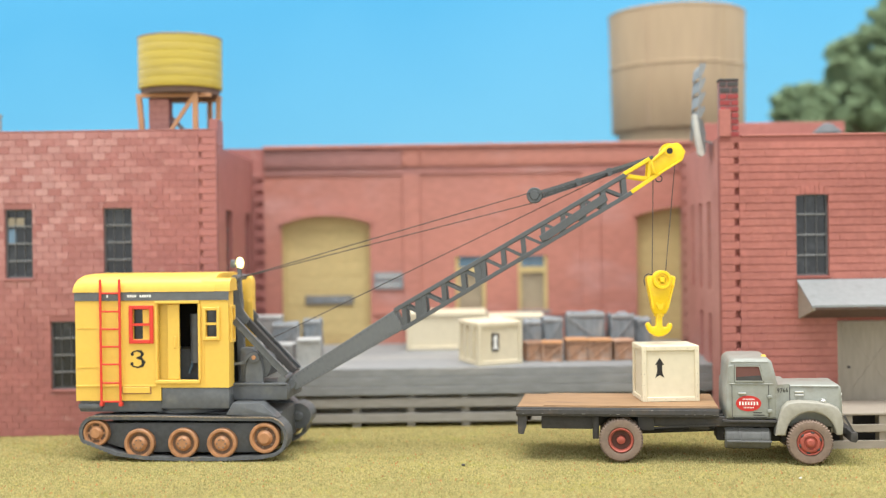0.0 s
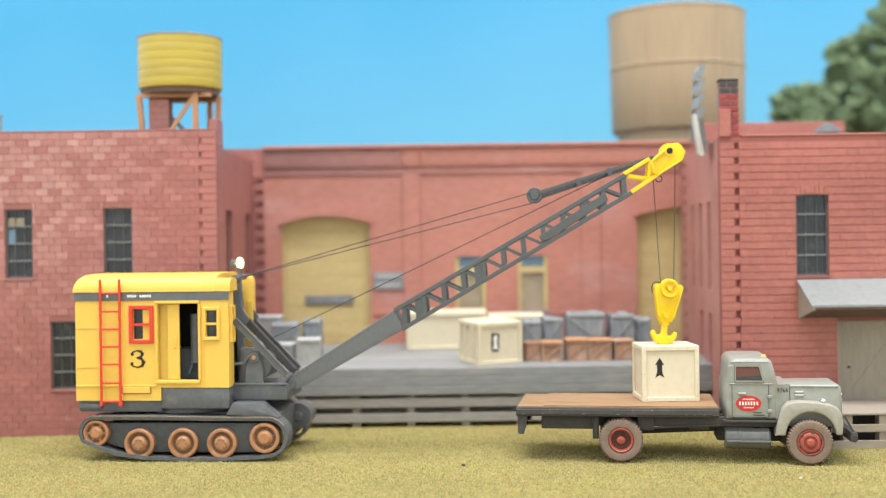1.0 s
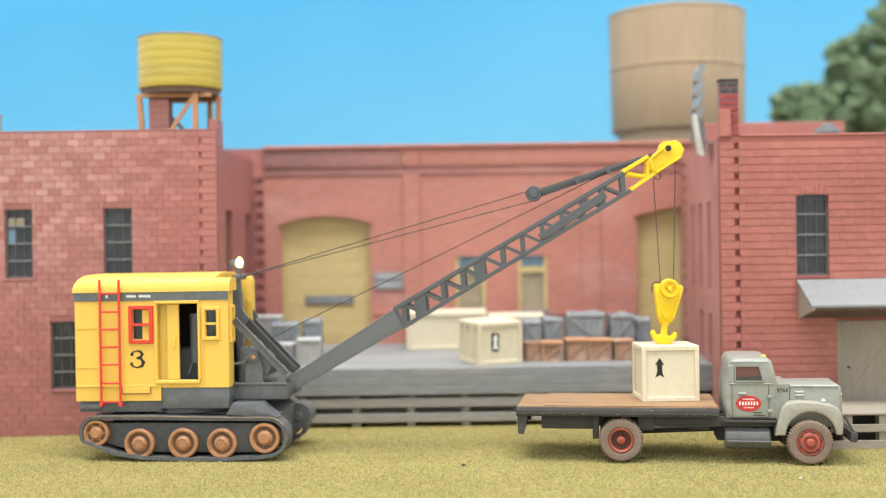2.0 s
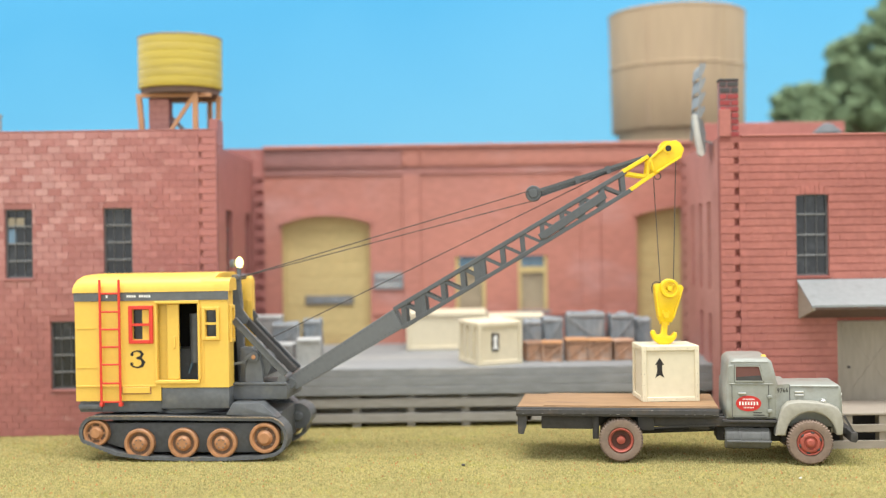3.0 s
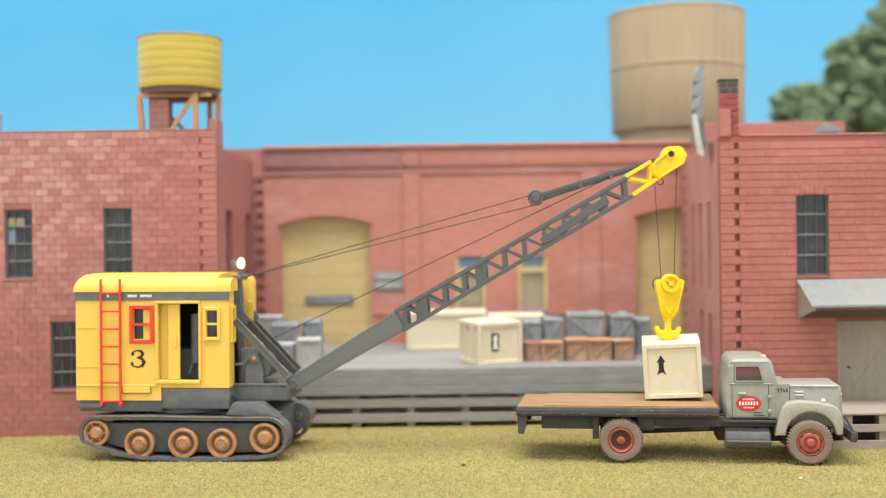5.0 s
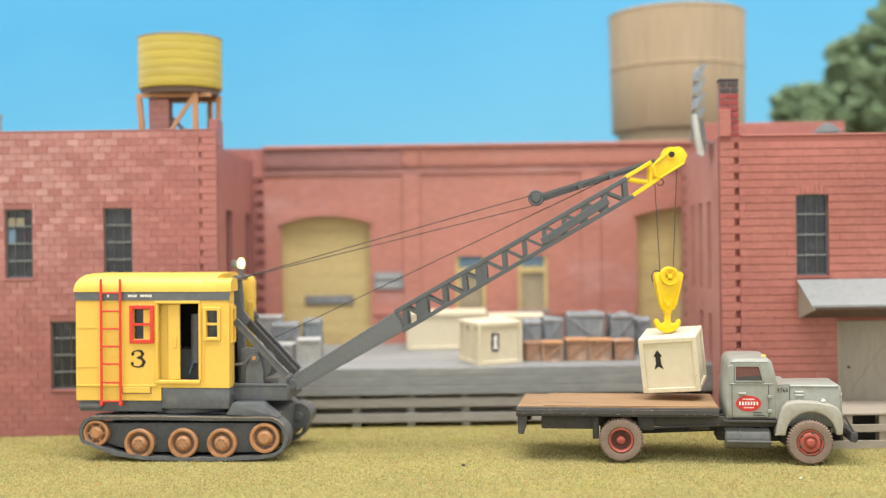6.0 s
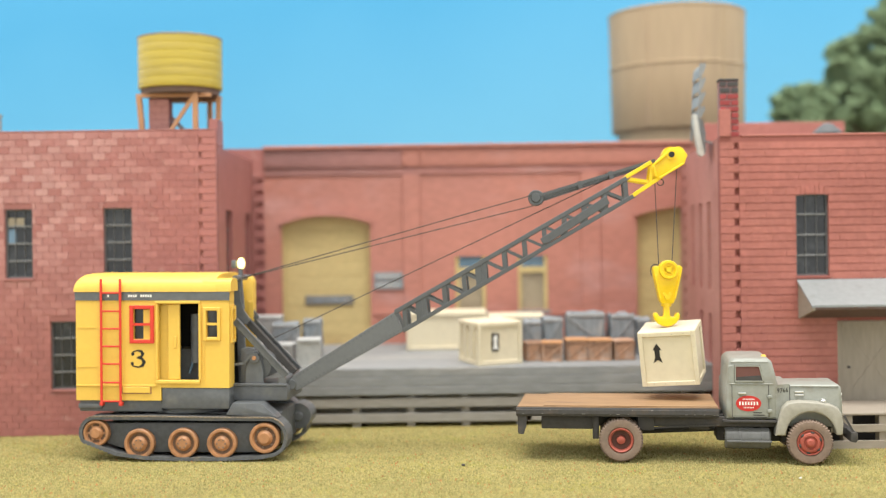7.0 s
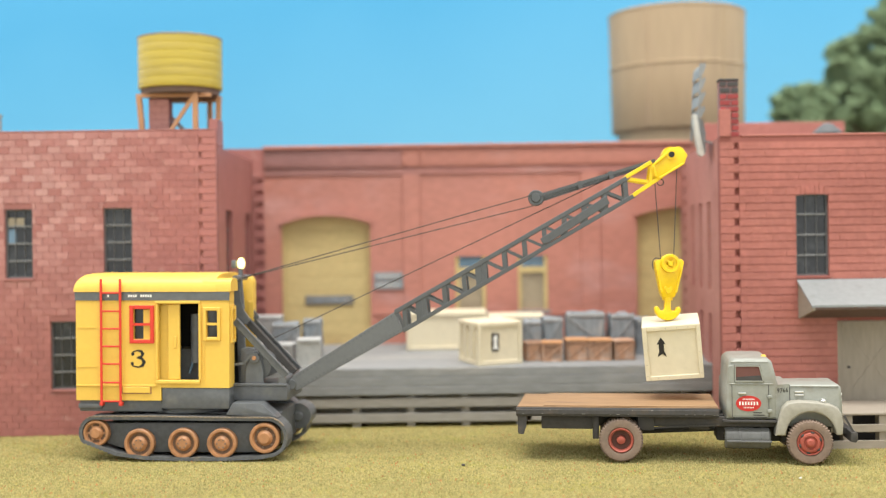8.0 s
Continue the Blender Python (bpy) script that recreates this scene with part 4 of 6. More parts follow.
def tree(x, y, lobes, seed, label):
    """A foam tree: trunk and limbs, and a crown of lobes (x, z, radius), each of many small clumps."""
    rng = random.Random(seed)
    t = thing("tree", label, "tree", "trees behind the freight house", m=place(x, y, -0.4))
    low = min(b - r for _, b, r in lobes)
    trunk = rod(B(), (0, 0, 0), (1.5, 0, low + 12), 3.2, 10, 2.0)
    verts, faces = [], []
    for lx, lz, lr in lobes:
        ly = rng.uniform(-0.6, 0.6) * lr
        rod(trunk, (1.2, 0, low * rng.uniform(0.8, 1.0)), (lx, ly, lz), 1.5, 7, 0.5)
        for i in range(int(14 + lr * 1.1)):
            d = Vector((rng.gauss(0, 1), rng.gauss(0, 1), rng.gauss(0, 1))).normalized() * rng.uniform(0.45, 0.9)
            head = Vector((lx + d.x * lr, ly + d.y * lr, lz + d.z * lr * 0.92))
            rad = lr * rng.uniform(0.20, 0.36)
            for _ in range(200):
                d = Vector((rng.gauss(0, 1), rng.gauss(0, 1), rng.gauss(0, 1))).normalized()
                rr = rad * (rng.random() ** 0.35) * (1 + 0.35 * noise.noise(d * 2.5 + head))
                c = head + Vector((d.x * rr, d.y * rr, d.z * rr * 0.8))
                s = rng.uniform(0.7, 1.6)
                n = len(verts)
                ax = Vector((rng.gauss(0, 1), rng.gauss(0, 1), rng.gauss(0, 1))).normalized()
                u = ax.orthogonal().normalized() * s
                w = ax.cross(u)
                for q in (u, w * 0.8, -u, -w * 0.8, ax * s * 0.6):
                    verts.append(tuple((c + q) * MM))
                faces += [(n, n + 1, n + 4), (n + 1, n + 2, n + 4), (n + 2, n + 3, n + 4), (n + 3, n, n + 4), (n + 3, n + 2, n + 1, n)]
    part("trunk", trunk, M_BARK, t)
    me = bpy.data.meshes.new("crown")
    me.from_pydata(verts, [], faces)
    me.materials.append(M_LEAF)
    ob = new("crown", me)
    ob.parent = t
    ob["label"] = "clumped dark green foam foliage"


roof_tank()
big_tank()
roof_sign()
roof_vent()
tagged(part("roof_pipe", rod(rod(B(), (-148.4, 386, 91.1), (-148.4, 386, 105.0), 0.5, 12), (-148.4, 386, 104.9), (-148.4, 386, 105.8), 0.8, 12), M_GREY_METAL, None), "thin grey vent pipe on the roof", "vent pipe")
pebble = B()
bmesh.ops.create_icosphere(pebble, subdivisions=2, radius=0.45, matrix=Matrix.Translation((4.7, 311, 0.1)) @ Matrix.Diagonal((1.2, 0.9, 0.8, 1)))
tagged(part("pebble", pebble, M_ROOF, None), "tiny dark pebble lying on the turf", "pebble")
chip = B()
bmesh.ops.create_icosphere(chip, subdivisions=2, radius=0.32, matrix=Matrix.Translation((88.9, 287.6, 0.1)) @ Matrix.Diagonal((1.0, 0.8, 0.9, 1)))
tagged(part("pebble", chip, M_WHITE, None), "tiny white stone chip lying on the turf", "pebble")
tree(237, 588, [(-32, 156, 9.5), (-27, 143, 11), (-15, 160, 12), (-8, 148, 14), (-6, 172, 11), (6, 178, 16), (14, 160, 20), (30, 172, 20), (-22, 131, 10), (26, 145, 20), (-1, 131, 12), (-18, 145, 13), (0, 160, 14), (-10, 122, 12), (12, 138, 14), (-33, 133, 8), (-30, 123, 9), (-13, 136, 10)], 3, "tall dark green model tree behind the freight house")
tree(184.5, 594, [(-7.5, 131, 8), (-1, 137, 7.5), (6, 134, 8), (12, 137, 6.5), (3, 124, 10), (14, 125, 9), (1, 130, 9), (10, 129, 9), (-7, 121, 8)], 8, "low bushy green model tree behind the freight house")
tree(214, 612, [(-8, 122, 11), (6, 120, 12), (20, 122, 13), (0, 110, 13)], 5, "small dark green model tree between two larger ones")

# ---- the truck ----
M_TRUCK = surface("weathered_grey_truck_paint", (0.275, 0.285, 0.254), 0.36, 0.12, 700, 70, 0.15, second=(0.22, 0.205, 0.165), amount=0.36)
M_FENDER = surface("dusty_beige_grey_paint", (0.315, 0.30, 0.25), 0.5, 0.14, 700, 80, 0.2, second=(0.26, 0.225, 0.165), amount=0.42)
M_TRUCK_DARK = surface("grimy_black_chassis", (0.055, 0.052, 0.050), 0.7, 0.2, 800, 80, 0.25, second=(0.10, 0.075, 0.055), amount=0.35)
M_TYRE = surface("dusty_tyre_rubber", (0.215, 0.155, 0.118), 0.9, 0.15, 900, 90, 0.25, second=(0.15, 0.12, 0.10), amount=0.5)
M_HUB_RED = surface("faded_red_wheel_paint", (0.35, 0.08, 0.055), 0.55, 0.15, 900, 120, 0.2, second=(0.24, 0.09, 0.06), amount=0.45)
# Dark brown that paints the shade in the wheel's dish.
M_DISH = surface("shade_brown_wheel_dish", (0.10, 0.04, 0.03), 0.7, 0.2, 900, 120, 0.2)
M_BED_WOOD = surface("worn_bed_planks", (0.285, 0.17, 0.085), 0.7, 0.25, 900, 60, 0.3, second=(0.17, 0.105, 0.06), amount=0.5, stretch=(0.2, 1, 1), stain=((0.34, 0.22, 0.125), 45, 0.6))
M_CHROME = surface("dull_chrome", (0.62, 0.62, 0.60), 0.3, 0.1, 500, 60, 0.05, metal=0.8)
M_RED_OVAL = surface("red_emblem_paint", (0.50, 0.03, 0.025), 0.5, 0.05, 500, 60, 0.0)
M_AMBER = surface("amber_lens", (0.75, 0.48, 0.10), 0.25, 0.05, 500, 60, 0.0)
M_GREY_WORN = surface("worn_dark_grey_paint", (0.115, 0.116, 0.112), 0.26, 0.15, 700, 90, 0.15, second=(0.08, 0.075, 0.07), amount=0.4)
M_CAB_INSIDE = surface("cab_interior", (0.14, 0.06, 0.05), 0.8, 0.1, 500, 60, 0.0)


def arc(cx, cz, r, a0, a1, n):
    return [(cx + r * math.cos(radians(a0 + (a1 - a0) * i / n)), cz + r * math.sin(radians(a0 + (a1 - a0) * i / n))) for i in range(n + 1)]


AXLE_Y = Matrix.Rotation(radians(90), 4, "X")


def along_y(x, y, z):
    """A turned profile's height runs towards the viewer's side (-y)."""
    return Matrix.Translation((x, y, z)) @ AXLE_Y


def truck_wheel(truck, x, y, z, r, width, front, side):
    """side -1: outer face at y, body runs inward (+y); side +1 the other way."""
    m = along_y(x, y, z) if side < 0 else Matrix.Translation((x, y, z)) @ Matrix.Rotation(radians(-90), 4, "X")
    w = width
    tyre = lathe(B(), [(r * 0.58, -w), (r * 0.9, -w), (r, -w * 0.82), (r, -w * 0.2), (r * 0.93, -0.08), (r * 0.76, 0.05), (r * 0.6, -0.15), (r * 0.56, -0.5), (r * 0.56, -w + 0.2), (r * 0.58, -w)], m, 88)
    back = m.inverted()
    for v in tyre.verts:
        q = back @ v.co
        rad = math.hypot(q.x, q.y)
        if rad > r * 0.92 and int(round(math.atan2(q.y, q.x) / (2 * math.pi) * 88)) % 2:
            f = (rad - 0.32) / rad
            v.co = m @ Vector((q.x * f, q.y * f, q.z))
    ty = part("wheel", tyre, M_TYRE, truck, "dusty brown rubber tyre on a red hub")
    if front:
        disc = lathe(B(), [(r * 0.57, -0.5), (r * 0.55, 0.0), (r * 0.51, -0.05), (r * 0.48, -0.4), (r * 0.4, 0.1), (r * 0.3, 0.2), (r * 0.27, -0.25), (r * 0.2, -0.25), (r * 0.18, 0.4), (r * 0.12, 0.75), (0, 0.85)], m, 40)
        part("rim", disc, M_HUB_RED, ty)
        for i in range(6):
            a = 2 * math.pi * (i + 0.3) / 6
            c = m @ Matrix.Rotation(a, 4, "Z") @ Matrix.Translation((r * 0.45, 0, -0.1))
            hole = B()
            bmesh.ops.create_uvsphere(hole, u_segments=10, v_segments=6, radius=1, matrix=c @ Matrix.Diagonal((r * 0.05, r * 0.09, 0.18, 1)))
            # Dark solid painted in for the unlit hole.
            part("hand_hole", hole, M_TRUCK_DARK, ty)
    else:
        disc = lathe(B(), [(r * 0.57, -0.45), (r * 0.52, -0.05), (r * 0.46, -0.35), (r * 0.43, -1.5), (r * 0.2, -1.7), (r * 0.18, -0.6), (r * 0.1, -0.4), (0, -0.35)], m, 32)
        part("rim", disc, M_HUB_RED, ty)
        # Dark ring over the red disc, shade put into its colour.
        well = lathe(B(), [(r * 0.425, -1.45), (r * 0.205, -1.62)], m, 32)
        part("dish", well, M_DISH, ty, "dished wheel centre, painted dark for its shade")
    return ty


def flatbed_truck():
    t = thing("flatbed_truck", "weathered grey flatbed truck with red wheels and a wooden bed", "truck", m=place(47.7, 311.8, 0, -8.8))
    W = 28.0
    # chassis
    for y in (8.5, 17.5):
        part("frame_rail", box(B(), -21.6, 58, y, y + 2, 8.6, 12.0, 0.15, 1), M_TRUCK_DARK, t)
    part("rear_crossmember", box(B(), -21.8, -7.6, 3.2, 24.8, 8.5, 12.0, 0.3), M_TRUCK_DARK, t)
    part("spring_hanger", box(B(), -7.7, -6.0, 2.4, 4.5, 5.9, 12.1, 0.3), M_TRUCK_DARK, t)
    part("spring_hanger", box(B(), 4.6, 9.0, 3.0, 5.4, 8.3, 12.1, 0.3), M_TRUCK_DARK, t)
    part("side_sill", box(B(), 4.5, 41, 3.5, 5.5, 9.5, 12.1, 0.2), M_TRUCK_DARK, t)
    # Added dark block that gives the black shade beneath the cab.
    part("gearbox", box(B(), 26, 44, 9.5, 18, 4.6, 9.4, 0.8), M_TRUCK_DARK, t)
    part("drive_shaft", rod(B(), (1, 13.5, 6.2), (26, 13.5, 7.4), 0.7, 12), M_TRUCK_DARK, t)
    part("brake_line", bar(B(), (6.5, 3.4, 8.9), (26.5, 3.4, 9.9), 0.45, 0.5), M_TRUCK_DARK, t)
    part("air_tank", rod(B(), (18.5, 6, 8.9), (23.8, 6, 8.9), 0.9, 12), M_TRUCK_DARK, t)
    part("axle", rod(B(), (0, 3, 5.95), (0, 25, 5.95), 1.2, 12), M_TRUCK_DARK, t)
    part("axle", rod(B(), (49.7, 3, 5.95), (49.7, 25, 5.95), 0.9, 12), M_TRUCK_DARK, t)
    # bed
    bed = part("bed", box(B(), -28.6, 26.2, 0.1, W, 12.4, 14.75, 0.25), M_TRUCK_DARK, t, "black steel bed frame with a chipped edge")
    part("bed_edge", box(B(), -28.5, 26.1, -0.25, 0.08, 13.0, 14.3, 0.1, 1), M_TRUCK_DARK, bed)
    chips = B()
    wear = random.Random(21)
    for k in range(18):
        x = wear.uniform(-28.2, 25.6)
        z = wear.choice((13.05, 13.1, 14.15))
        box(chips, x, x + wear.uniform(0.2, 0.9), -0.29, -0.24, z, z + wear.uniform(0.05, 0.12))
    part("paint_chips", chips, M_SLAT, bed, "pale chips along the bed's edge")
    for k in range(6):
        y0 = 0.7 + k * 4.46
        part("plank", box(B(), -28.2, 26.0, y0, y0 + 4.36, 14.76, 15.02, 0.05, 1), M_BED_WOOD, bed)
    part("bed_sheet", box(B(), -21.0, 25.8, 1.1, 27.2, 15.04, 15.32, 0.08, 1), M_BED_WOOD, bed, "loose brown board laid on the bed")
    part("rear_bracket", prism(B(), [(-28.2, 12.4), (-25.6, 12.4), (-25.8, 9.6), (-26.6, 7.3), (-28.0, 7.4)], 0.6, 1.8, 0.12, 1), M_TRUCK_DARK, t)
    part("rear_bracket", prism(B(), [(-28.2, 12.4), (-25.6, 12.4), (-25.8, 9.6), (-26.6, 7.3), (-28.0, 7.4)], 26.2, 27.4, 0.12, 1), M_TRUCK_DARK, t)
    part("rear_bumper", box(B(), -28.3, -27.4, 1.9, 26.1, 7.6, 9.4, 0.2), M_TRUCK_DARK, t)
    # cab: side outline with a rounded roof
    prof = [(28.2, 11.7), (28.0, 13.5), (28.1, 20.8), (28.5, 21.4), (28.8, 26.0)] + arc(30.9, 26.0, 2.1, 180, 92, 5) + [(33.5, 28.2)] + arc(38.7, 26.3, 1.8, 85, 12, 5) + [(41.6, 22.0), (41.9, 21.0), (41.9, 11.7)]
    bm = prism(B(), prof, 1.6, 25.0, 1.3, 4)
    cab = part("cab", bm, M_TRUCK, t, "rounded grey truck cab with faded emblem")
    win = [(30.6, 22.1), (30.6, 26.2), (36.9, 26.2), (37.9, 22.1)]
    part("window", prism(B(), win, 1.42, 1.62, 0.03, 1), M_CAB_INSIDE, cab, "dim side window glass")
    for p, q in zip(win, win[1:] + win[:1]):
        part("window_trim", bar(B(), (p[0], 1.4, p[1]), (q[0], 1.4, q[1]), 0.35, 0.3), M_TRUCK, cab)
    part("windscreen", bar(B(), (39.95, 13.4, 26.0), (41.25, 13.4, 22.3), 0.3, 18), M_PANE, cab)
    for z in (21.3,):
        part("belt_moulding", box(B(), 29.0, 40.4, 1.42, 1.65, z - 0.18, z + 0.18, 0.1, 1), M_TRUCK, cab)
    part("roof_gutter", box(B(), 29.4, 39.2, 1.5, 2.1, 27.05, 27.3, 0.08, 1), M_TRUCK, cab)
    # door shut-lines as thin recessed-looking dark strips
    for x in (29.7, 39.3):
        part("door_gap", box(B(), x - 0.07, x + 0.07, 1.52, 1.64, 12.4, 21.2), M_TRUCK_DARK, cab)
    part("door_handle", box(B(), 31.3, 33.4, 1.05, 1.6, 18.5, 19.1, 0.2), M_CHROME, cab)
    part("hinge", box(B(), 38.9, 40.1, 0.9, 1.6, 17.4, 18.4, 0.25), M_TRUCK, cab)
    part("hinge", box(B(), 38.9, 40.1, 0.9, 1.6, 13.6, 14.6, 0.25), M_TRUCK, cab)
    # oval emblem with pale bars for its lettering
    oval = [(34.0 + 3.3 * math.cos(2 * math.pi * i / 28), 16.1 + 2.1 * math.sin(2 * math.pi * i / 28)) for i in range(28)]
    em = part("emblem", prism(B(), oval, 1.42, 1.6), M_RED_OVAL, cab, "red oval emblem")
    for n, z, h, step, w in ((7, 15.65, 0.95, 0.76, 0.42), (8, 17.05, 0.38, 0.4, 0.22), (7, 14.8, 0.38, 0.4, 0.22)):
        for q in range(n):
            x = 34.0 + (q - (n - 1) / 2) * step
            part("emblem_bar", box(B(), x - w / 2, x + w / 2, 1.36, 1.43, z, z + h), M_WHITE, em)
    for k, (a, b) in enumerate(((35.2, 37.4), (35.2, 38.2), (35.2, 38.8))):
        part("lettering_bar", box(B(), a, b, 1.5, 1.63, 13.5 - k * 0.65, 13.75 - k * 0.65), M_TRUCK_DARK, cab)
    part("roof_light", lathe(B(), [(0, 0), (0.75, 0), (0.75, 0.5), (0.55, 0.9), (0, 1.05)], Matrix.Translation((38.9, 9.0, 27.6)), 14), M_AMBER, cab, "amber roof marker light")
    part("door_gap", box(B(), 29.8, 39.2, 1.52, 1.64, 12.2, 12.34), M_TRUCK_DARK, cab)
    part("window_shadow", prism(B(), [(30.35, 21.9), (30.35, 26.45), (37.1, 26.45), (38.15, 21.9)], 1.54, 1.63), M_TRUCK_DARK, cab, "dark border around the side window")
    # hood
    hood_prof = [(41.95, 12.2), (41.95, 20.8), (44.0, 20.8), (54.0, 20.9)] + arc(57.2, 19.6, 1.35, 88, 8, 5) + [(58.9, 12.5), (56.5, 9.5), (43, 9.5)]
    hood = part("hood", prism(B(), hood_prof, 4.4, 20.5, 0.9, 3), M_TRUCK, t)
    cowl = box(B(), 41.2, 45.0, 1.7, 24.9, 11.7, 21.05)
    for v in cowl.verts:
        if v.co.x > 44:
            v.co.y += 2.6 if v.co.y < 13 else -2.6
    part("cowl", cowl, M_TRUCK, t)
    part("hood_seam", box(B(), 45.05, 45.22, 4.28, 4.5, 13.4, 20.8), M_TRUCK_DARK, hood)
    part("hood_vent", box(B(), 46.4, 48.7, 3.9, 4.5, 17.8, 18.4, 0.15), M_CHROME, hood, "bright hood side vent")
    part("hood_vent", box(B(), 46.4, 48.7, 3.9, 4.5, 18.55, 19.2, 0.15), M_CHROME, hood, "bright hood side vent")
    part("hood_crease", box(B(), 44.9, 57.8, 4.15, 4.45, 20.35, 20.55, 0.05, 1), M_TRUCK, hood)
    fleet = bpy.data.curves.new("number", "FONT")
    fleet.body, fleet.size, fleet.extrude = "9766", 1.75 * MM, 0.03 * MM
    fleet.align_x, fleet.align_y, fleet.space_character = "CENTER", "CENTER", 1.15
    fleet.materials.append(M_TRUCK_DARK)
    num = new("number", fleet)
    num.parent = cab
    num.location = Vector((43.1, 2.90, 19.45)) * MM
    num.rotation_euler = (radians(90), 0, math.atan2(2.6, 3.8))
    num["label"] = "black painted fleet number"
    part("dash", prism(B(), [(30.9, 22.2), (30.9, 23.2), (37.4, 23.7), (37.7, 22.2)], 1.36, 1.44), M_TRUCK_DARK, cab, "dark dashboard behind the glass")
    part("grille", box(B(), 58.4, 59.1, 8, 20, 11, 18, 0.2), M_TRUCK_DARK, hood)
    for k in range(5):
        part("grille_bar", box(B(), 59.0, 59.4, 8.2, 19.8, 11.6 + k * 1.5, 12.2 + k * 1.5, 0.1, 1), M_CHROME, hood)
    # fenders with an open wheel arch
    for y0, y1 in ((0.3, 6.2), (21.8, 27.7)):
        outer = [(40.8, 7.6), (41.2, 10.0), (42.0, 13.3), (42.8, 15.3), (44.3, 16.5), (47.3, 16.9), (51.6, 16.6), (55.2, 16.0), (57.0, 15.1), (57.9, 13.4), (58.3, 11.0), (58.1, 8.1), (56.9, 7.9)]
        inner = arc(50.0, 7.5, 6.5, 5, 178, 14)
        f = part("fender", prism(B(), outer + inner, y0, y1, 0.5, 3), M_FENDER, t, "rounded grey mud-spattered fender")
        part("marker_light", lathe(B(), [(0, 0), (0.8, 0), (0.8, 0.4), (0.45, 0.85), (0, 1.0)], Matrix.Translation((53.6, (y0 + y1) / 2, 16.4)), 14), M_CHROME, f, "small bright fender light")
        part("headlight", lathe(B(), [(0, 0), (1.5, 0), (1.5, 0.5), (1.0, 0.9), (0, 1.05)], Matrix.Translation((57.3, (y0 + y1) / 2, 12.4)) @ Matrix.Rotation(radians(90), 4, "Y"), 18), M_CHROME, f)
    part("wheel_well", box(B(), 43, 56, 6.3, 21.7, 5, 12.1), M_TRUCK_DARK, t)
    # step tank under the door
    part("fuel_tank", lathe(B(), [(0, 0), (2.6, 0), (2.95, 0.35), (2.95, 3.6), (3.05, 3.7), (3.05, 4.2), (2.95, 4.3), (2.95, 11.6), (2.6, 12), (0, 12)], Matrix.Translation((27.8, 4.6, 6.4)) @ Matrix.Rotation(radians(90), 4, "Y"), 28), M_GREY_WORN, t, "dark drum fuel tank with step")
    for x in (30.2, 37.6):
        part("tank_strap", rod(B(), (x - 0.35, 4.6, 6.4), (x + 0.35, 4.6, 6.4), 3.12, 28), M_GREY_WORN, t)
    part("step", box(B(), 28.2, 40.0, 0.7, 2.6, 5.6, 6.15, 0.2), M_GREY_WORN, t)
    part("running_board", box(B(), 27.2, 41.3, 1.3, 8, 10.9, 11.65, 0.2), M_TRUCK_DARK, t)
    # bumper
    part("bumper", prism(B(), [(60.0, 6.3), (61.4, 6.0), (61.9, 6.6), (61.9, 8.4), (61.4, 8.9), (60.2, 8.7)], 0.4, 27.6, 0.3, 2), M_TRUCK_DARK, t)
    part("bumper_bracket", bar(B(), (57.6, 7.5, 9.0), (60.4, 7.5, 8.0), 1.5, 1.2), M_TRUCK_DARK, t)
    part("bumper_bracket", bar(B(), (57.6, 20.5, 9.0), (60.4, 20.5, 8.0), 1.5, 1.2), M_TRUCK_DARK, t)
    part("tow_guard", bar(B(), (58.6, 1.6, 13.0), (61.0, 1.6, 8.6), 0.55, 0.6), M_TRUCK_DARK, t)
    # wheels
    for x, front in ((0.0, False), (49.7, True)):
        truck_wheel(t, x, 0.0, 5.95, 6.05, 3.4, front, -1)
        truck_wheel(t, x, W, 5.95, 6.05, 3.4, front, 1)
    for y in (4.0, 20.6):
        inner = lathe(B(), [(0, 0), (4.5, 0), (6.0, 0.4), (6.0, 2.8), (4.5, 3.2), (0, 3.2)], Matrix.Translation((0, y, 5.95)) @ Matrix.Rotation(radians(-90), 4, "X"), 32)
        part("inner_tyre", inner, M_TYRE, t)


flatbed_truck()


# ---- the crane ----
M_YEL = surface("crane_yellow_paint", (0.74, 0.475, 0.085), 0.4, 0.05, 700, 70, 0.08, second=(0.72, 0.44, 0.07), amount=0.25)
M_YEL_HOT = surface("bright_yellow_plastic", (0.79, 0.53, 0.012), 0.32, 0.08, 700, 110, 0.15, second=(0.68, 0.43, 0.012), amount=0.35)
M_GREY = surface("dark_grey_machine_paint", (0.112, 0.119, 0.126), 0.33, 0.2, 700, 100, 0.2, second=(0.15, 0.15, 0.145), amount=0.35)
# The boom's grey again, lightened for the light its foot plates catch.
M_BOOM_LIT = surface("lit_boom_grey_paint", (0.125, 0.132, 0.138), 0.35, 0.1, 700, 60, 0.08, second=(0.15, 0.15, 0.15), amount=0.35)
M_BOOM = surface("boom_grey_paint", (0.082, 0.088, 0.093), 0.35, 0.14, 700, 110, 0.1, second=(0.10, 0.105, 0.107), amount=0.35)
M_DUST = surface("tan_track_dust", (0.30, 0.235, 0.165), 0.9, 0.25, 900, 140, 0.2, second=(0.15, 0.13, 0.11), amount=0.5)
M_TRACK = surface("dusty_track_rubber", (0.098, 0.102, 0.105), 0.75, 0.25, 900, 110, 0.35, second=(0.19, 0.165, 0.125), amount=0.42)
# Frame metal darkened to carry the shadow around the road wheels.
M_SHADED_FRAME = surface("shaded_frame_metal", (0.074, 0.078, 0.083), 0.5, 0.25, 800, 90, 0.2, second=(0.055, 0.05, 0.045), amount=0.35)
